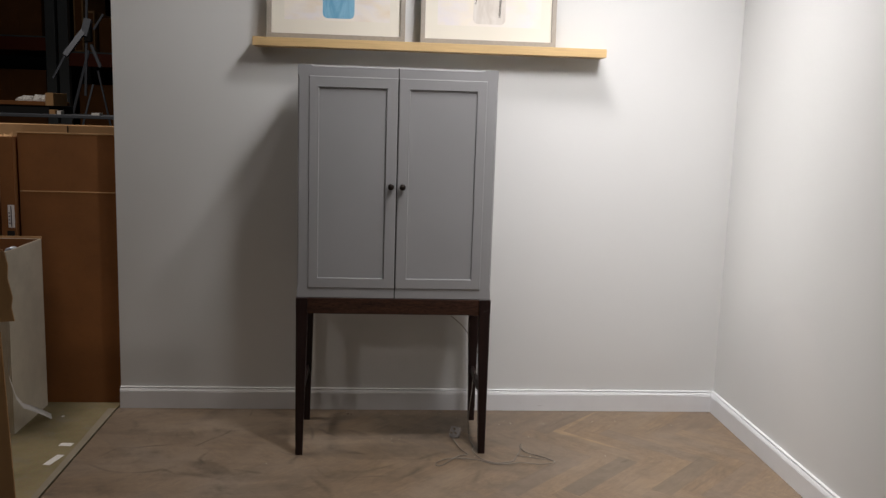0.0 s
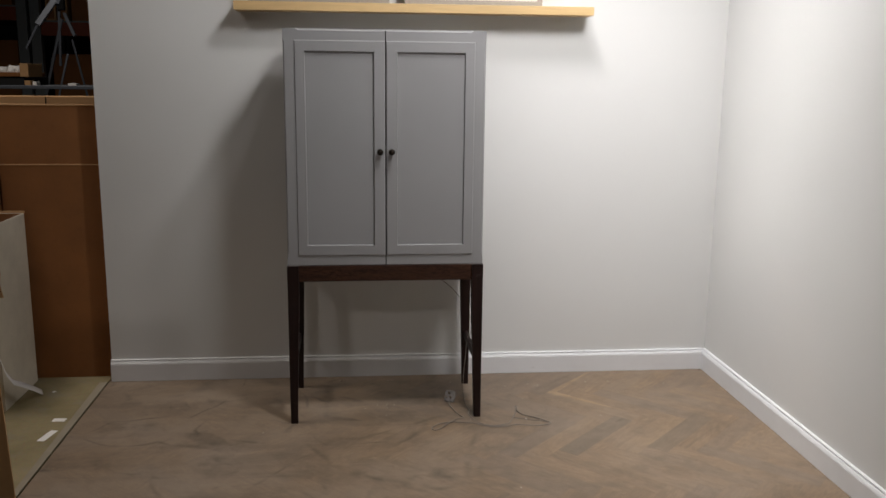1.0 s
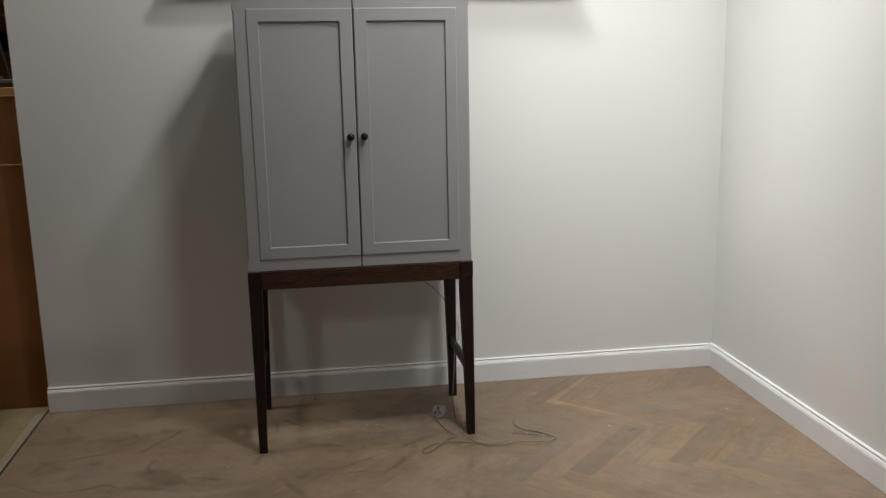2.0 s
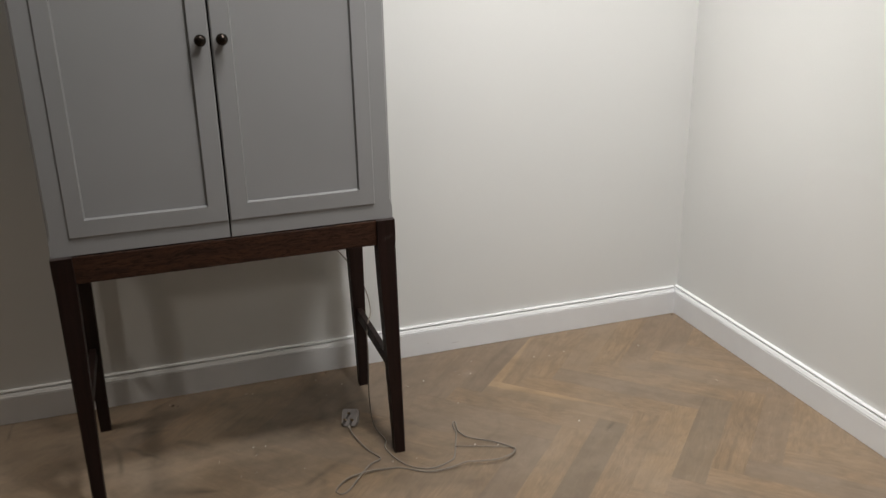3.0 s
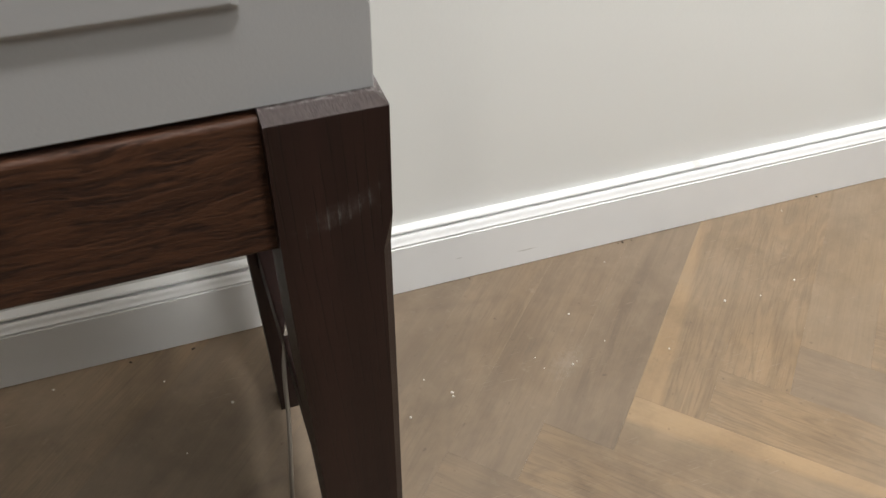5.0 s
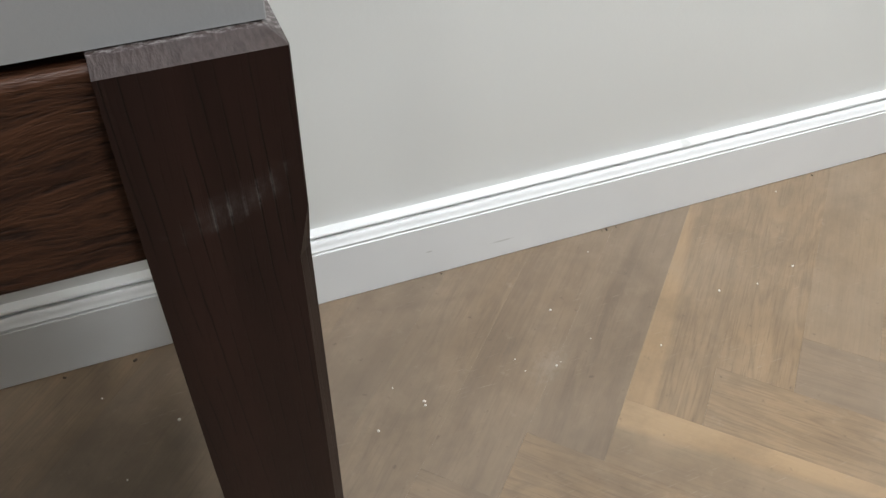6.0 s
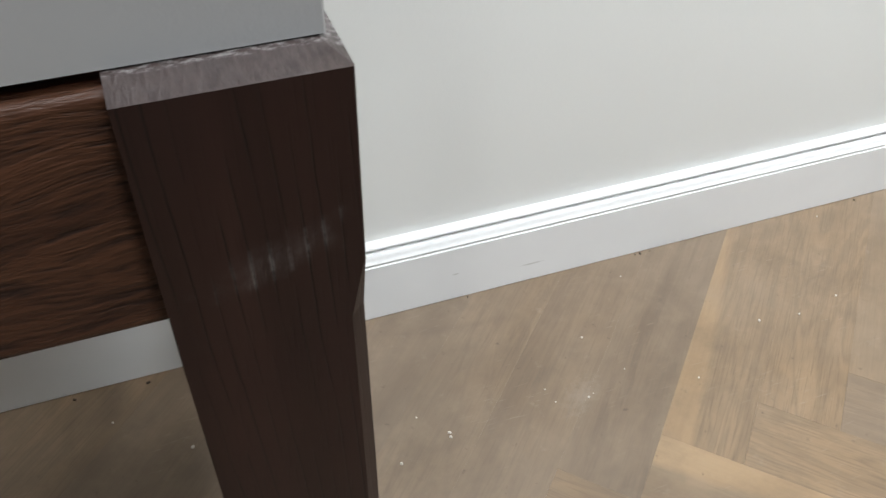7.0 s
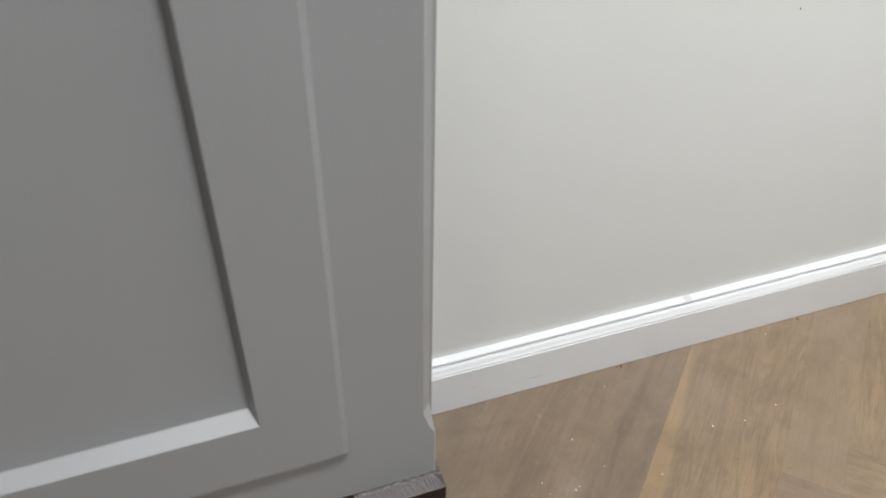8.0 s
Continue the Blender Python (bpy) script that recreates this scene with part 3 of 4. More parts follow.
# ---- picture ledge and the two framed prints ----
ledge = thing("picture_ledge", "long pale birch picture ledge fixed to the wall", "shelf")
part("shelf_board", box(-0.634, 0.944, 4.3462, 4.4495, 1.6980, 1.7346, 0.0012), SHELF_WOOD, ledge)
part("front_lip", box(-0.634, 0.944, 4.334, 4.3458, 1.6975, 1.7350, 0.0012), SHELF_WOOD, ledge)
ledge.matrix_basis = ROOM


def framed_print(x0, x1, label, art, vase):
    ob = thing("framed_print", label, "picture", "prints on the ledge")
    yb, zb, zt, w, lean = 4.375, 1.7355, 2.550, 0.021, 0.05
    m = ROOM @ Matrix.Translation((0, yb, zb)) @ Matrix.Rotation(-math.atan2(lean, zt - zb), 4, "X")
    h = zt - zb

    def put(name, bm, material, parent, lab=""):
        bm.transform(m)
        return part(name, bm, material, parent, lab)

    for a, b, c, d in ((x0, x1, 0, w), (x0, x1, h - w, h), (x0, x0 + w, w, h - w), (x1 - w, x1, w, h - w)):
        put("frame_side", box(a, b, -0.011, 0.011, c, d, 0.0012), FRAME_WOOD, ob, "weathered grey wood frame")
    put("mat", box(x0 + w, x1 - w, 0.002, 0.006, w, h - w), MATBOARD, ob, "cream mat board")
    put("artwork", box(x0 + 0.076, x1 - 0.069, 0.0016, 0.0019, 0.083, h - 0.09), art, ob, "soft beige watercolour print")
    for nm, pts, material, lab in vase:
        bm = bmesh.new()
        f = [bm.verts.new((x, 0.0010, z)) for x, z in pts]
        k = [bm.verts.new((x, 0.0013, z)) for x, z in pts]
        bm.faces.new(f)
        bm.faces.new(k[::-1])
        for i in range(len(pts)):
            bm.faces.new((f[i], f[(i + 1) % len(pts)], k[(i + 1) % len(pts)], k[i]))
        put(nm, bm, material, ob, lab)
    return ob


def rounded_vase(x0, x1, z0, z1, neck):
    r = 0.022
    pts = []
    for cx, a0 in ((x0 + r, math.pi), (x1 - r, 1.5 * math.pi)):
        pts += [(cx + r * math.cos(a0 + k * math.pi / 10), z0 + r + r * math.sin(a0 + k * math.pi / 10)) for k in range(6)]
    mid, half = (x0 + x1) / 2, neck / 2
    pts += [(x1, z1 - 0.06), (mid + half, z1 - 0.02), (mid + half, z1), (mid - half, z1), (mid - half, z1 - 0.02), (x0, z1 - 0.06)]
    return pts


def wash(name, dark, light):
    m = Nodes(name, 0.85)
    g = m.noise(m.coord("World", (25, 25, 7)), 1, 4, 0.6, 0.7)
    m.set("Base Color", m.mix(m.ramp(g, 0.3, 0.7), dark, light))
    return m.mat


BLUE = wash("blue_wash", (0.10, 0.30, 0.46), (0.26, 0.50, 0.64))
JAR = wash("jar_wash", (0.58, 0.53, 0.46), (0.72, 0.68, 0.62))
STEM = wash("stem_wash", (0.06, 0.06, 0.04), (0.16, 0.14, 0.10))
framed_print(-0.577, 0.034, "framed watercolour of a blue bottle in a pale wood frame", art_material("art_wash", 0.0, (0.72, 0.60, 0.42)),
             [("bottle_shape", rounded_vase(-0.333, -0.193, 0.093, 0.43, 0.05), BLUE, "blue painted bottle")])
framed_print(0.102, 0.715, "framed watercolour of a clear jar with dark stems", art_material("art_wash_pale", 4.0, (0.80, 0.72, 0.56)),
             [("jar_shape", rounded_vase(0.338, 0.484, 0.093, 0.44, 0.09), JAR, "pale painted jar"),
              ("stem_shape", [(0.452, 0.126), (0.462, 0.124), (0.470, 0.40), (0.463, 0.40)], STEM, "dark painted stem"),
              ("stem_shape", [(0.345, 0.182), (0.350, 0.178), (0.385, 0.40), (0.376, 0.40)], STEM, "dark painted stem")])

# ---- small marks: a nail in the wall, rubbed paint on the skirting, crumbs along its foot ----
nail = thing("nail", "small dark nail head in the painted wall", "nail")
part("nail_head", loft([[(1.0356 + r * math.cos(a), 4.4385 + d, 0.5757 + r * math.sin(a)) for a in [k * math.tau / 10 for k in range(10)]] for d, r in ((0.002, 0.0007), (-0.0002, 0.0007), (-0.0007, 0.0004))]), BRONZE, nail)
for cx, cy, w in ((0.8868, 4.4185, 0.0050), (0.8800, 4.4190, 0.0030), (0.9010, 4.4185, 0.0026), (1.215, 4.4140, 0.0040), (0.655, 4.4215, 0.0034), (1.578, 4.402, 0.0090), (0.286, 4.4180, 0.0060), (0.211, 4.4210, 0.0050), (-0.195, 4.372, 0.0110), (-0.180, 4.366, 0.0060)):
    crumb = thing("dirt_crumb", "dark crumb of dirt at the foot of the skirting", "debris", "dirt crumbs")
    bm = box(-w * 0.38, w * 0.38, -w * 0.22, w * 0.22, 0.0, w * 0.26, w * 0.08)
    bm.transform(Matrix.Translation((cx, cy, 0.0002)) @ Matrix.Rotation(radians(cx * 700), 4, "Z"))
    part("crumb", bm, DIRT, crumb)

# ---- mains cable and plug on the floor ----
lead = thing("power_cable", "grey-brown mains cable looping over the floor to a plug", "cable")
R = 0.0020
CABLE_DROP = [(0.20, 4.30, 0.62), (0.262, 4.355, 0.508), (0.312, 4.362, 0.462), (0.345, 4.364, 0.428), (0.385, 4.362, 0.370), (0.409, 4.335, 0.320), (0.410, 4.275, 0.288), (0.397, 4.215, 0.274),
              (0.380, 4.178, 0.268), (0.3700, 4.158, 0.238), (0.3640, 4.130, 0.200), (0.355, 4.095, 0.165), (0.346, 4.066, 0.115), (0.343, 4.048, 0.060), (0.347, 4.038, 0.016)]
CABLE_RUN = [(0.352, 4.018), (0.357, 3.986), (0.361, 3.953), (0.350, 3.918), (0.363, 3.860), (0.385, 3.814), (0.422, 3.786), (0.457, 3.782), (0.503, 3.798), (0.517, 3.816), (0.534, 3.857), (0.555, 3.911)]
CABLE_BACK = [(0.585, 3.887), (0.637, 3.846), (0.676, 3.797), (0.679, 3.778), (0.659, 3.757), (0.613, 3.745), (0.567, 3.754), (0.531, 3.765), (0.489, 3.759), (0.443, 3.762), (0.409, 3.778), (0.377, 3.803)]
CABLE_END = [(0.350, 3.817), (0.289, 3.820), (0.258, 3.818), (0.217, 3.807), (0.184, 3.780), (0.181, 3.763), (0.193, 3.753), (0.215, 3.766), (0.251, 3.807), (0.288, 3.848), (0.321, 3.870), (0.322, 3.884), (0.306, 3.917), (0.292, 3.955), (0.281, 4.009)]
# the slack stands a little off the boards where it springs from bend to bend
lift = [R + 0.010 * math.sin(math.pi * k / (len(CABLE_BACK) - 1)) ** 2 for k in range(len(CABLE_BACK))]
tube("cable", CABLE_DROP + [(x, y, R) for x, y in CABLE_RUN] + [(0.559, 3.925, 0.005), (0.560, 3.945, 0.008), (0.563, 3.963, 0.010), (0.571, 3.966, 0.010), (0.568, 3.945, 0.008), (0.566, 3.918, 0.0066)]
     + [(x, y, z) for (x, y), z in zip(CABLE_BACK, lift)] + [(x, y, R if x > 0.30 or y < 3.79 else R + 0.0045) for x, y in CABLE_END] + [(0.280, 4.035, 0.007), (0.281, 4.052, 0.014)], R, CABLE, lead)
tube("tie_wire", [(0.532, 3.852, 0.0060), (0.568, 3.841, 0.005), (0.612, 3.825, 0.004), (0.650, 3.808, 0.005), (0.676, 3.795, 0.0062)], 0.0013, CABLE, lead, "thin bent tie wire")


def plug_parts():
    m = Matrix.Translation((0.290, 4.080, 0.0200)) @ Matrix.Rotation(radians(-24), 4, "Z") @ Matrix.Rotation(radians(52), 4, "X") @ Matrix.Rotation(radians(-8), 4, "Y")
    # a moulded body, waisted towards the cable, with a raised rim round the pin face
    def outline(w, h, z):
        return [(x * w, y * h, z) for x, y in ((-0.72, -1.0), (0.72, -1.0), (1.0, -0.55), (1.0, 0.8), (0.8, 1.0), (-0.8, 1.0), (-1.0, 0.8), (-1.0, -0.55))]

    bm = loft([outline(0.019, 0.021, -0.011), outline(0.0235, 0.0250, -0.006), outline(0.0240, 0.0255, 0.006), outline(0.0225, 0.0240, 0.0085)])
    bm.transform(m)
    body = part("plug_body", bm, PLUG, lead, "moulded pale grey mains plug")
    bm = ring_mesh(-0.021, 0.021, -0.0225, 0.0225, -0.0165, 0.0165, -0.018, 0.018, -0.0116, -0.0086, 0.001)
    bm.transform(m @ Matrix.Rotation(radians(90), 4, "X"))
    part("rim", bm, PLUG, body)
    bm = loft([[(q * math.cos(a), y, q * math.sin(a)) for a in [k * math.tau / 10 for k in range(10)]] for y, q in ((-0.024, 0.0068), (-0.031, 0.0056), (-0.038, 0.0040))])
    bm.transform(m)
    shaded(part("strain_relief", bm, PLUG, body, "tapered cable collar"))
    for x, z in ((0.0, 0.011), (-0.010, -0.008), (0.010, -0.008)):
        bm = box(x - 0.0026, x + 0.0026, z - 0.0030, z + 0.0030, 0.0085, 0.0245, 0.0006)
        bm.transform(m)
        part("pin", bm, PIN, body, "dull brass plug pin")


plug_parts()


# ---- cartons and clutter beyond the open side ----
def carton(name, label, x0, x1, y0, y1, z1, material, creases=(), z0=0.0, floor=-0.004):
    ob = thing(name, label, "carton", "cartons")
    z0 = floor if z0 == 0.0 else z0
    body = part("carton_body", box(x0, x1, y0, y1, z0, z1, 0.003), material, ob)
    for z in creases:
        part("crease", box(x0 + 0.004, x1 - 0.004, y0 - 0.0018, y0 + 0.001, z - 0.0025, z + 0.0025, 0.0008), CARD_PALE, body, "pale worn fold line")
    return ob


brown = carton("flat_carton", "tall brown cardboard carton standing against the partition's back", -1.725, -0.60, 4.533, 4.66, 1.281, CARD, (1.013,))
part("top_edge", box(-1.725, -0.60, 4.531, 4.539, 1.279, 1.285, 0.001), CARD_PALE, brown, "pale raw cardboard edge")
behind = carton("flat_carton", "brown cardboard carton standing behind another one", -2.30, -0.62, 4.86, 4.98, 1.312, CARD_PALE)
part("flap_joint", box(-1.612, -1.607, 4.858, 4.861, 1.20, 1.309), BLACK, behind)


def torn_flap(parent, x0, x1, y, z, rise, seed):
    """A short torn flap standing up raggedly from a carton's top edge."""
    rnd = random.Random(seed)
    n = 7
    xs = [x0 + (x1 - x0) * k / (n - 1) for k in range(n)]
    top = [z + rise * rnd.uniform(0.25, 1.0) for _ in xs]
    back = [y + rnd.uniform(0.006, 0.020) for _ in xs]
    bm = bmesh.new()
    rows = [[bm.verts.new(p) for p in ((x, y, z), (x, y + 0.004, z), (x, b + 0.004, t), (x, b, t))] for x, t, b in zip(xs, top, back)]
    for p, q in zip(rows, rows[1:]):
        for a in range(4):
            bm.faces.new((p[a], p[(a + 1) % 4], q[(a + 1) % 4], q[a]))
    bm.faces.new(rows[0][::-1])
    bm.faces.new(rows[-1])
    part("torn_flap", bm, CARD_PALE, parent, "pale torn cardboard flap")


def labelled_carton():
    ob = carton("tall_carton", "tall narrow brown carton with a white label", -1.800, -1.735, 4.505, 4.60, 1.262, CARD)
    lab = part("label", box(-1.768, -1.739, 4.5030, 4.5046, 0.845, 0.950), PAPER, ob, "white printed label")
    part("print_bar", box(-1.7555, -1.7515, 4.5018, 4.5029, 0.850, 0.945), BLACK, lab)
    for k, z in enumerate((0.862, 0.878, 0.894, 0.910)):
        part("print_bar", box(-1.7655, -1.7575 - 0.002 * (k % 2), 4.5018, 4.5029, z, z + 0.006), STEEL, lab)
    part("tape", box(-1.775, -1.742, 4.5035, 4.5046, 0.79, 0.83), BLACK, ob, "dark tape patch")
    torn_flap(ob, -1.798, -1.737, 4.507, 1.262, 0.022, 4)
    return ob


labelled_carton()
plain = carton("tall_carton", "tall pale brown carton standing in a row", -2.10, -1.818, 4.50, 4.62, 1.262, CARD_PALE)
torn_flap(plain, -2.00, -1.825, 4.503, 1.262, 0.026, 9)


def crumpled(x0, x1, y0, y1, z0, z1, seed):
    """A folded sheet: a lumpy top with sharp creases over a flat underside, ragged round its edge."""
    rnd = random.Random(seed)
    n = 9
    bm = bmesh.new()
    grid = [[(x0 + (x1 - x0) * (i + rnd.uniform(-0.35, 0.35)) / n, y0 + (y1 - y0) * (j + rnd.uniform(-0.35, 0.35)) / n) for i in range(n + 1)] for j in range(n + 1)]
    tops, feet = [], []
    for j, row in enumerate(grid):
        edge = [min(i, j, n - i, n - j) for i in range(n + 1)]
        tops.append([bm.verts.new((x, y, z0 + (z1 - z0) * (rnd.uniform(0.45, 1.0) if e else rnd.uniform(0.15, 0.5)))) for (x, y), e in zip(row, edge)])
        feet.append([bm.verts.new((x, y, z0)) for x, y in row])
    for j in range(n):
        for i in range(n):
            a, b, c, d = (tops[j][i], tops[j][i + 1], tops[j + 1][i + 1], tops[j + 1][i])
            bm.faces.new((a, b, c))
            bm.faces.new((a, c, d))
            bm.faces.new((feet[j][i], feet[j + 1][i], feet[j + 1][i + 1], feet[j][i + 1]))
    for k in range(n):
        for a, b in (((0, k), (0, k + 1)), ((n, k + 1), (n, k)), ((k + 1, 0), (k, 0)), ((k, n), (k + 1, n))):
            bm.faces.new((feet[a[0]][a[1]], feet[b[0]][b[1]], tops[b[0]][b[1]], tops[a[0]][a[1]]))
    return bm


def open_carton():
    """A white-faced carton with an open top, brown inside."""
    ob = thing("open_carton", "white-faced cardboard carton with an open top", "carton", "cartons")
    x0, x1, y0, y1, z, t = -2.12, -1.622, 4.110, 4.497, 0.797, 0.006
    for a, b, c, d in ((x1 - t, x1, y0, y1), (x0, x0 + t, y0, y1), (x0 + t, x1 - t, y0, y0 + t), (x0 + t, x1 - t, y1 - t, y1)):
        part("carton_side", box(a, b, c, d, -0.004, z, 0.0012), WHITE_CARD, ob)
    part("carton_floor", box(x0 + t, x1 - t, y0 + t, y1 - t, -0.004, 0.45), CARD, ob)
    for a, b, c, d in ((x1 - t - 0.003, x1 - t - 0.0005, y0 + t, y1 - t), (x0 + t, x1 - t, y1 - t - 0.003, y1 - t - 0.0005)):
        part("lining", box(a, b, c, d, 0.45, z - 0.002), CARD, ob, "brown cardboard inside")
    part("rim", box(x0, x1 + 0.002, y1 - 0.004, y1 + 0.003, z - 0.002, z + 0.010, 0.001), CARD_PALE, ob, "torn brown rim")
    return ob


open_carton()
roll = thing("tape_roll", "roll of pale tape lying in the open carton", "tape")
bm = bmesh.new()
ring = []
for k in range(24):
    a = k * math.tau / 24
    for r in (0.014, 0.025):
        for y in (-0.02, 0.02):
            ring.append(bm.verts.new((-1.676 + r * math.cos(a), 4.30 + y, 0.763 + r * math.sin(a))))
for k in range(24):
    p, q = ring[4 * k:4 * k + 4], ring[4 * ((k + 1) % 24):4 * ((k + 1) % 24) + 4]
    for i, j in ((0, 1), (1, 3), (3, 2), (2, 0)):
        bm.faces.new((p[i], p[j], q[j], q[i]))
shaded(part("roll", bm, ALU, roll))
filler = thing("packing_paper", "crumpled packing paper filling the open carton", "paper")
part("sheet", crumpled(-2.10, -1.64, 4.125, 4.48, 0.452, 0.735, 5), CARD, filler)

# a nearer, opened-out carton whose sheets lean in from the open side
near = thing("opened_carton", "opened-out brown carton leaning with bent flaps", "carton", "cartons")
part("side_panel", loft([[(x, 3.20 + dy, z) for x, z in ((-2.2, -0.004), (-1.250, -0.004), (-1.278, 0.690), (-2.2, 0.72))] for dy in (0.0, 0.007)]), CARD_PALE, near)
for k, (dx, dy) in enumerate(((0.0, 0.0), (-0.008, 0.014), (-0.015, 0.028))):
    part("flap", loft([[(x + dx, 3.215 + dy + e, z) for x, z in ((-2.2, 0.66), (-1.238, 0.722), (-1.246, 0.765), (-1.241, 0.800), (-1.254, 0.862), (-1.251, 0.905), (-1.262, 0.950), (-1.40, 0.944), (-2.2, 0.97))] for e in (0.0, 0.006)]), CARD_PALE if k != 1 else CARD, near, "bent cardboard flap")


def ribbon(name, points, width, material, parent):
    bm = bmesh.new()
    side = Vector((-0.30, 0.45, 0.75)).normalized() * width / 2
    top = [[bm.verts.new(Vector(p) + side * s + Vector((0, 0, e))) for s in (-1, 1) for e in (0, 0.0008)] for p in points]
    for p, q in zip(top, top[1:]):
        for i, j in ((0, 1), (1, 3), (3, 2), (2, 0)):
            bm.faces.new((p[i], p[j], q[j], q[i]))
    bm.faces.new([top[0][i] for i in (0, 2, 3, 1)])
    bm.faces.new([top[-1][i] for i in (0, 1, 3, 2)])
    return shaded(part(name, bm, material, parent))


strip = thing("paper_strip", "torn white paper strip hanging down onto the subfloor", "paper")
ribbon("strip", [(-1.606, 4.02, 0.48), (-1.600, 4.03, 0.38), (-1.604, 4.035, 0.28), (-1.588, 4.06, 0.18), (-1.578, 4.10, 0.13), (-1.568, 4.16, 0.098), (-1.552, 4.25, 0.045), (-1.540, 4.315, 0.003)], 0.026, PAPER, strip)
for cx, cy, w, l, a, lab in ((-1.360, 3.830, 0.030, 0.105, 12, "white paper scrap lying on the subfloor"), (-1.367, 3.994, 0.052, 0.034, 4, "small white paper scrap on the subfloor"), (-1.498, 4.338, 0.012, 0.016, 20, "tiny white paper scrap on the subfloor")):
    scrap = thing("paper_scrap", lab, "paper", "paper scraps")
    bm = box(-w / 2, w / 2, -l / 2, l / 2, -0.0038, -0.0026)
    bm.transform(Matrix.Translation((cx, cy, 0)) @ Matrix.Rotation(radians(-a), 4, "Z"))
    part("sheet", bm, PAPER, scrap)


# ---- the dim hall behind: racking, stand, stored boxes ----
def rack(x0, x1, y0, y1, h, levels):
    ob = thing("pallet_rack", "dark steel pallet rack with red beams", "rack", "racks")
    for x in (x0, x1):
        for y in (y0, y1):
            part("upright", box(x - 0.045, x + 0.045, y - 0.035, y + 0.035, -0.022, h, 0.004), STEEL, ob)
    for z in levels:
        for y in (y0, y1):
            part("beam", box(x0 + 0.045, x1 - 0.045, y - 0.025, y + 0.025, z - 0.06, z + 0.06, 0.004), BEAM, ob)
        part("deck", box(x0, x1, y0 - 0.02, y1 + 0.02, z + 0.061, z + 0.075), STEEL, ob)
    return ob


rack(-5.4, -3.10, 8.9, 9.9, 4.6, (0.35, 1.95, 3.3))
rack(-2.985, -0.70, 8.9, 9.9, 4.6, (0.35, 1.82, 3.3))


def stored_box(x0, x1, y0, y1, z0, z1, material, label):
    ob = thing("stored_box", label, "box", "stored boxes")
    part("box_body", box(x0, x1, y0, y1, z0, z1, 0.006), material, ob)
    part("box_tape", box((x0 + x1) / 2 - 0.03, (x0 + x1) / 2 + 0.03, y0 - 0.002, y0 + 0.001, z0 + 0.02, z1 - 0.02), CARD, ob)


for x0, x1, z0, z1, mt, lab in ((-5.2, -4.4, 2.026, 2.75, CARD, "brown storage box on the rack"), (-4.25, -3.72, 2.026, 2.50, CARD, "brown storage box on the rack"), (-3.68, -3.22, 2.026, 2.36, CARD, "brown storage box on the rack"),
                                (-2.93, -2.84, 1.896, 2.60, CARD_PALE, "pale narrow storage box on the rack"), (-2.82, -2.74, 1.896, 2.28, CARD_PALE, "pale storage box on the rack"), (-2.70, -2.52, 1.896, 2.22, CARD, "brown storage box on the rack"),
                                (-2.48, -2.2, 1.896, 2.48, CARD, "brown storage box on the rack"), (-1.8, -1.2, 1.896, 2.7, CARD, "brown storage box on the rack"),
                                (-5.0, -4.0, 0.426, 1.2, CARD, "brown storage box low on the rack"), (-3.9, -3.2, 0.426, 1.72, CARD, "brown storage box low on the rack"), (-2.9, -2.5, 0.426, 1.60, CARD, "brown storage box low on the rack"), (-1.9, -1.1, 0.426, 1.4, CARD, "brown storage box low on the rack")):
    stored_box(x0, x1, 9.0, 9.7, z0, z1, mt, lab)

bench = thing("work_table", "long grey steel table loaded with boxes", "table")
part("tabletop", box(-4.6, -1.1, 5.95, 6.75, 1.334, 1.346, 0.002), STEEL, bench)
part("front_edge", box(-4.6, -1.1, 5.935, 5.949, 1.328, 1.350, 0.003), STAND, bench, "dull metal edge")
for x in (-4.5, -1.2):
    for y in (6.0, 6.7):
        part("leg", box(x - 0.03, x + 0.03, y - 0.03, y + 0.03, -0.022, 1.333, 0.003), STEEL, bench)
tray = thing("wooden_crate", "shallow wooden crate holding folded sheets", "crate")
part("crate_base", box(-3.1, -2.16, 6.16, 6.60, 1.347, 1.398, 0.004), BLACK, tray, "black plastic base")
part("crate_body", box(-3.1, -2.182, 6.15, 6.60, 1.399, 1.425, 0.004), CARD, tray)
part("crate_end", box(-2.181, -2.130, 6.15, 6.40, 1.399, 1.480, 0.003), CARD_PALE, tray, "pale wooden end")
for k, (x0, x1) in enumerate(((-2.37, -2.275), (-2.270, -2.185))):
    sheets = thing("folded_sheet", "crumpled pale folded sheet on the crate", "sheet", "folded sheets")
    part("sheet", crumpled(x0, x1, 6.17, 6.40, 1.426, 1.462 + 0.008 * k, 21 + k), PAPER, sheets)
for x0, x1, z1, mt in ((-2.09, -2.055, 1.365, CARD_PALE), (-2.045, -2.02, 1.36, PAPER), (-1.84, -1.79, 1.352, PAPER)):
    pack = thing("small_packet", "small packet lying on the table's edge", "packet", "packets")
    part("packet", box(x0, x1, 5.96, 6.02, 1.3465, z1 + 0.012, 0.002), mt, pack)


def bar(p, q, w, material, parent, name):
    p, q = Vector(p), Vector(q)
    way = (q - p).normalized()
    side = way.cross(Vector((0, 1, 0))).normalized() * w / 2
    up = way.cross(side).normalized() * w / 2
    return part(name, loft([[c + a * side + b * up for a, b in ((-1, -1), (1, -1), (1, 1), (-1, 1))] for c in (p, q)]), material, parent)


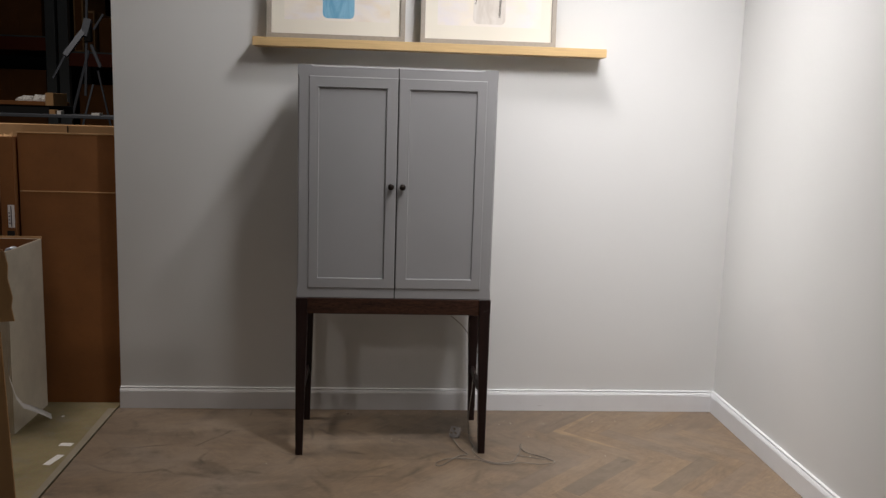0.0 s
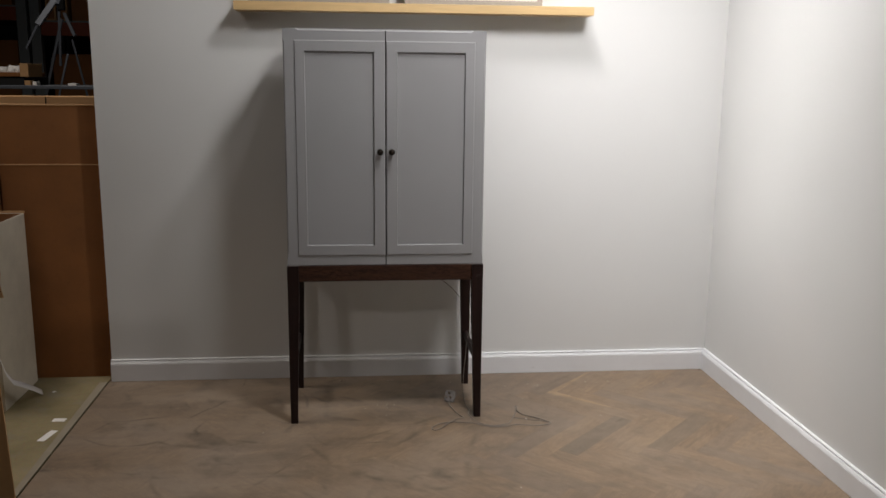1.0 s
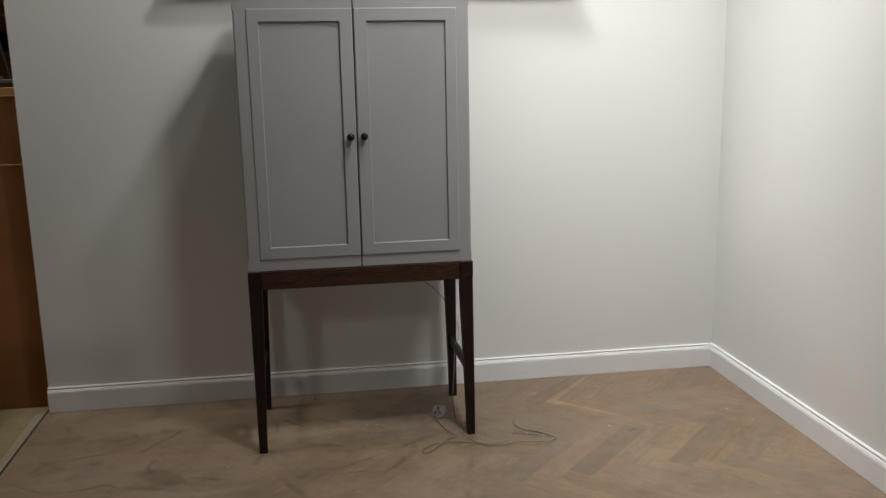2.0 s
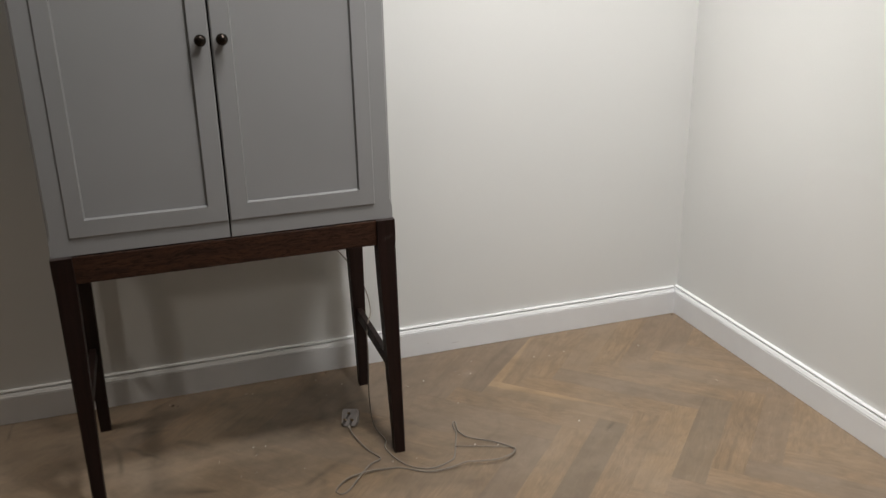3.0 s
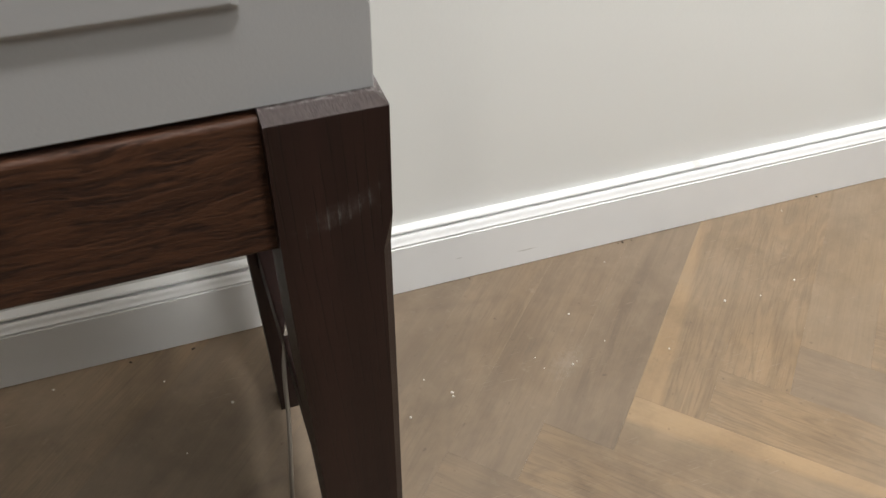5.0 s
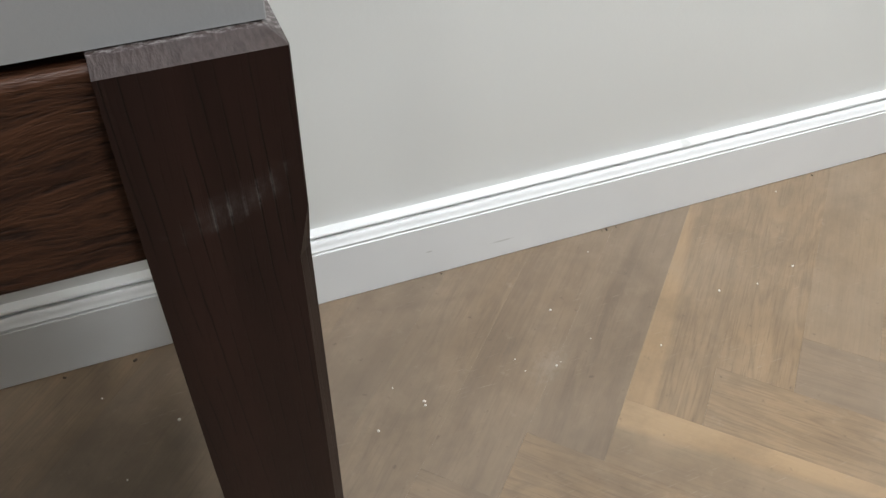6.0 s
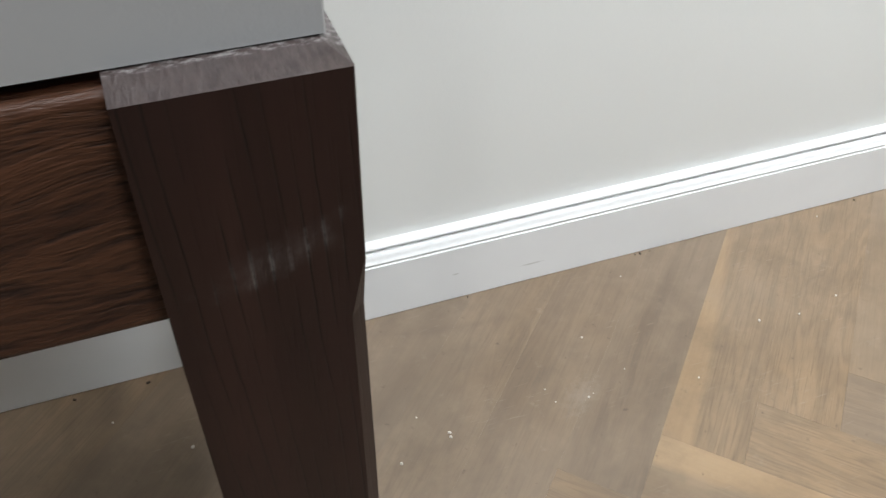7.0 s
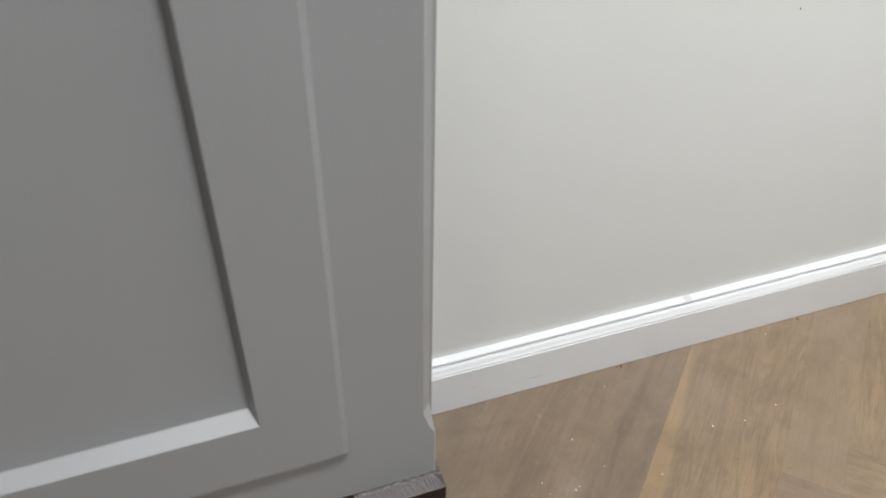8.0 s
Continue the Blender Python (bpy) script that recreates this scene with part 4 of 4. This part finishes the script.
stand = thing("lighting_stand", "dim grey metal tripod stand with splayed braces", "stand")
bar((-2.200, 7.0, 1.475), (-2.163, 7.0, 2.40), 0.016, STAND, stand, "pole")
for p, q, w in (((-2.165, 7.0, 2.02), (-2.193, 6.98, 1.90), 0.050), ((-2.193, 6.98, 1.938), (-2.31, 6.92, 1.754), 0.036), ((-2.31, 6.92, 1.754), (-2.392, 6.90, 1.590), 0.014), ((-2.170, 7.0, 1.80), (-2.70, 7.1, -0.02), 0.018),
                ((-2.150, 7.0, 1.84), (-2.074, 6.95, 1.682), 0.020), ((-2.115, 7.02, 1.66), (-1.80, 7.1, -0.02), 0.012), ((-2.145, 7.0, 1.56), (-2.52, 6.8, -0.02), 0.012), ((-2.13, 7.0, 1.95), (-2.06, 7.0, 2.06), 0.014)):
    bar(p, q, w, STAND, stand, "brace")
part("clamp", box(-2.195, -2.145, 6.97, 7.03, 1.86, 1.97, 0.01), BLACK, stand, "black clamp head")


# ---- chips of plaster and paint on the parquet ----
def chip(x, y, size, k):
    rnd = random.Random(k)
    ob = thing("plaster_chip", "tiny white plaster chip on the wooden floor", "debris", "plaster chips")
    bm = bmesh.new()
    bmesh.ops.create_icosphere(bm, subdivisions=1, radius=size / 2)
    for v in bm.verts:
        v.co *= rnd.uniform(0.6, 1.15)
        v.co.z = max(v.co.z * 0.7, -size * 0.2)
    bm.transform(Matrix.Translation((x, y, size * 0.2 + 0.0003)))
    part("chip", bm, CHIP, ob)


CHIPS = [(0.754, 4.319, 34), (0.844, 4.391, 20), (0.541, 4.279, 24), (0.683, 4.267, 22), (0.687, 4.248, 20), (0.723, 4.242, 30), (0.730, 4.245, 18), (0.778, 4.263, 20), (0.567, 4.250, 44), (0.5665, 4.2445, 40),
         (0.509, 4.232, 42), (0.962, 4.273, 40), (1.013, 4.266, 28), (1.074, 4.276, 34), (1.145, 4.403, 24), (0.849, 4.225, 24), (0.318, 4.321, 52), (0.258, 4.268, 26), (0.043, 4.360, 46), (0.121, 4.408, 34),
         (0.246, 4.378, 30), (0.623, 4.080, 32), (0.589, 3.848, 56), (0.647, 3.825, 56), (0.352, 3.850, 44), (0.305, 3.918, 40), (0.025, 4.365, 38), (0.006, 4.053, 52), (0.039, 4.047, 44), (-0.090, 4.013, 46),
         (-0.035, 4.051, 30), (0.009, 4.010, 34), (0.915, 3.857, 46), (1.331, 4.226, 40), (1.429, 3.922, 44), (0.448, 3.225, 40), (-0.506, 3.781, 44), (-0.203, 4.381, 36), (-0.001, 3.928, 36), (0.123, 3.902, 28), (-0.042, 3.922, 26), (0.417, 3.841, 30)]
for k, (x, y, tenths) in enumerate(CHIPS):
    chip(x, y, tenths * 0.0001, k)


# ---- herringbone parquet, board by board ----
TIP = (0.772, 4.175)
floor = structure("floor", box(-1.281, WALL_X + 0.008, -0.6, WALL_Y + 0.012, -0.021, -0.0022), JOINT, "worn grey-brown oak herringbone parquet, dusty and scuffed", "floor")


def clipped(poly, axis, value, keep_less):
    out = []
    for i, p in enumerate(poly):
        q = poly[(i + 1) % len(poly)]
        a, b = (p[axis] <= value) == keep_less, (q[axis] <= value) == keep_less
        if a:
            out.append(p)
        if a != b:
            t = (value - p[axis]) / (q[axis] - p[axis])
            out.append((p[0] + t * (q[0] - p[0]), p[1] + t * (q[1] - p[1])))
    return out


def board_mesh(poly, bm):
    """A board from its outline: eased top edge, sunk joint, wider at the board's ends."""
    cx, cy = sum(p[0] for p in poly) / len(poly), sum(p[1] for p in poly) / len(poly)

    def inset(p, d):
        ends = 4.5 if d > 0.0001 else 8.0
        v = Vector((p[0] - cx, p[1] - cy))
        r = Vector((abs(v.x), abs(v.y)))
        return (cx + v.x * (1 - ends * d / max(r.x, 0.01)), cy + v.y * (1 - d / max(r.y, 0.01)))

    rings = [[bm.verts.new((*inset(p, d), z)) for p in poly] for d, z in ((0.00002, -0.006), (0.00002, -0.00008), (0.00012, 0.0))]
    n = len(poly)
    for a, b in zip(rings, rings[1:]):
        for i in range(n):
            bm.faces.new((a[i], a[(i + 1) % n], b[(i + 1) % n], b[i]))
    bm.faces.new(rings[-1])


whole = bpy.data.meshes.new("board")
bm = bmesh.new()
board_mesh([(0, 0), (BL, 0), (BL, BW), (0, BW)], bm)
bm.to_mesh(whole)
bm.free()
whole.materials.append(BOARDS)
PICKED = {(0, 0, 45): BOARDS_SAP, (0, 0, -45): BOARDS_SAP, (0, 3, -45): BOARDS_PALE, (0, 1, -45): BOARDS_PALE, (-1, 0, 45): BOARDS_DARK, (-1, 2, 45): BOARDS_PALE, (0, -1, 45): BOARDS_GREY, (0, -2, 45): BOARDS_GREY, (0, -3, 45): BOARDS_GREY, (0, -4, 45): BOARDS_GREY, (0, -5, 45): BOARDS_GREY, (0, -6, 45): BOARDS_GREY,
          (0, -7, -45): BOARDS_PALE, (0, -9, -45): BOARDS_PALE, (-1, -5, -45): BOARDS_PALE, (-1, 5, -45): BOARDS_GREY, (-1, -1, 45): BOARDS_PALE, (-1, -2, 45): BOARDS_GREY, (0, 2, -45): BOARDS_GREY, (-1, 3, 45): BOARDS_DARK}
rest = bmesh.new()
root = math.sqrt(0.5)
limits = ((0, -1.2805, False), (0, WALL_X + 0.006, True), (1, -0.59, False), (1, WALL_Y + 0.010, True))
for row in range(-9, 4):
    for k in range(-44, 45):
        ds, dc = BW * k + row * (BL + BW), -BW * k + row * (BL - BW)
        tx, ty = TIP[0] + (ds - dc) * root, TIP[1] + (ds + dc) * root
        # one board runs down to the right from the tip, its mate up to the right
        for turn, ox, oy in ((-45, -BW * root, -BW * root), (45, BW * root, -BW * root)):
            m = Matrix.Translation((tx + ox, ty + oy, 0)) @ Matrix.Rotation(radians(turn), 4, "Z")
            corners = [m @ Vector((*p, 0)) for p in ((0, 0), (BL, 0), (BL, BW), (0, BW))]
            poly = [(p.x, p.y) for p in corners]
            xs, ys = [p[0] for p in poly], [p[1] for p in poly]
            if max(xs) < -1.28 or min(xs) > WALL_X or max(ys) < -0.59 or min(ys) > WALL_Y + 0.01:
                continue
            cut = poly
            for axis, value, less in limits:
                cut = clipped(cut, axis, value, less) if cut else cut
            if len(cut) < 3:
                continue
            if max(ys) < 2.5:
                board_mesh(cut, rest)
                continue
            if cut == poly:
                ob = new("board", whole)
            else:
                back = m.inverted()
                local = [back @ Vector((*p, 0)) for p in cut]
                bm = bmesh.new()
                board_mesh([(p.x, p.y) for p in local], bm)
                me = bpy.data.meshes.new("board")
                bm.to_mesh(me)
                bm.free()
                me.materials.append(BOARDS)
                ob = new("board", me)
            ob.matrix_basis = m
            ob.parent = floor
            if (row, k, turn) in PICKED:
                ob.material_slots[0].link = "OBJECT"
                ob.material_slots[0].material = PICKED[(row, k, turn)]
far_boards = part("board_field", rest, BOARDS_REST, floor)
tagged(far_boards, "herringbone boards further from the cabinet", kind="stuff")
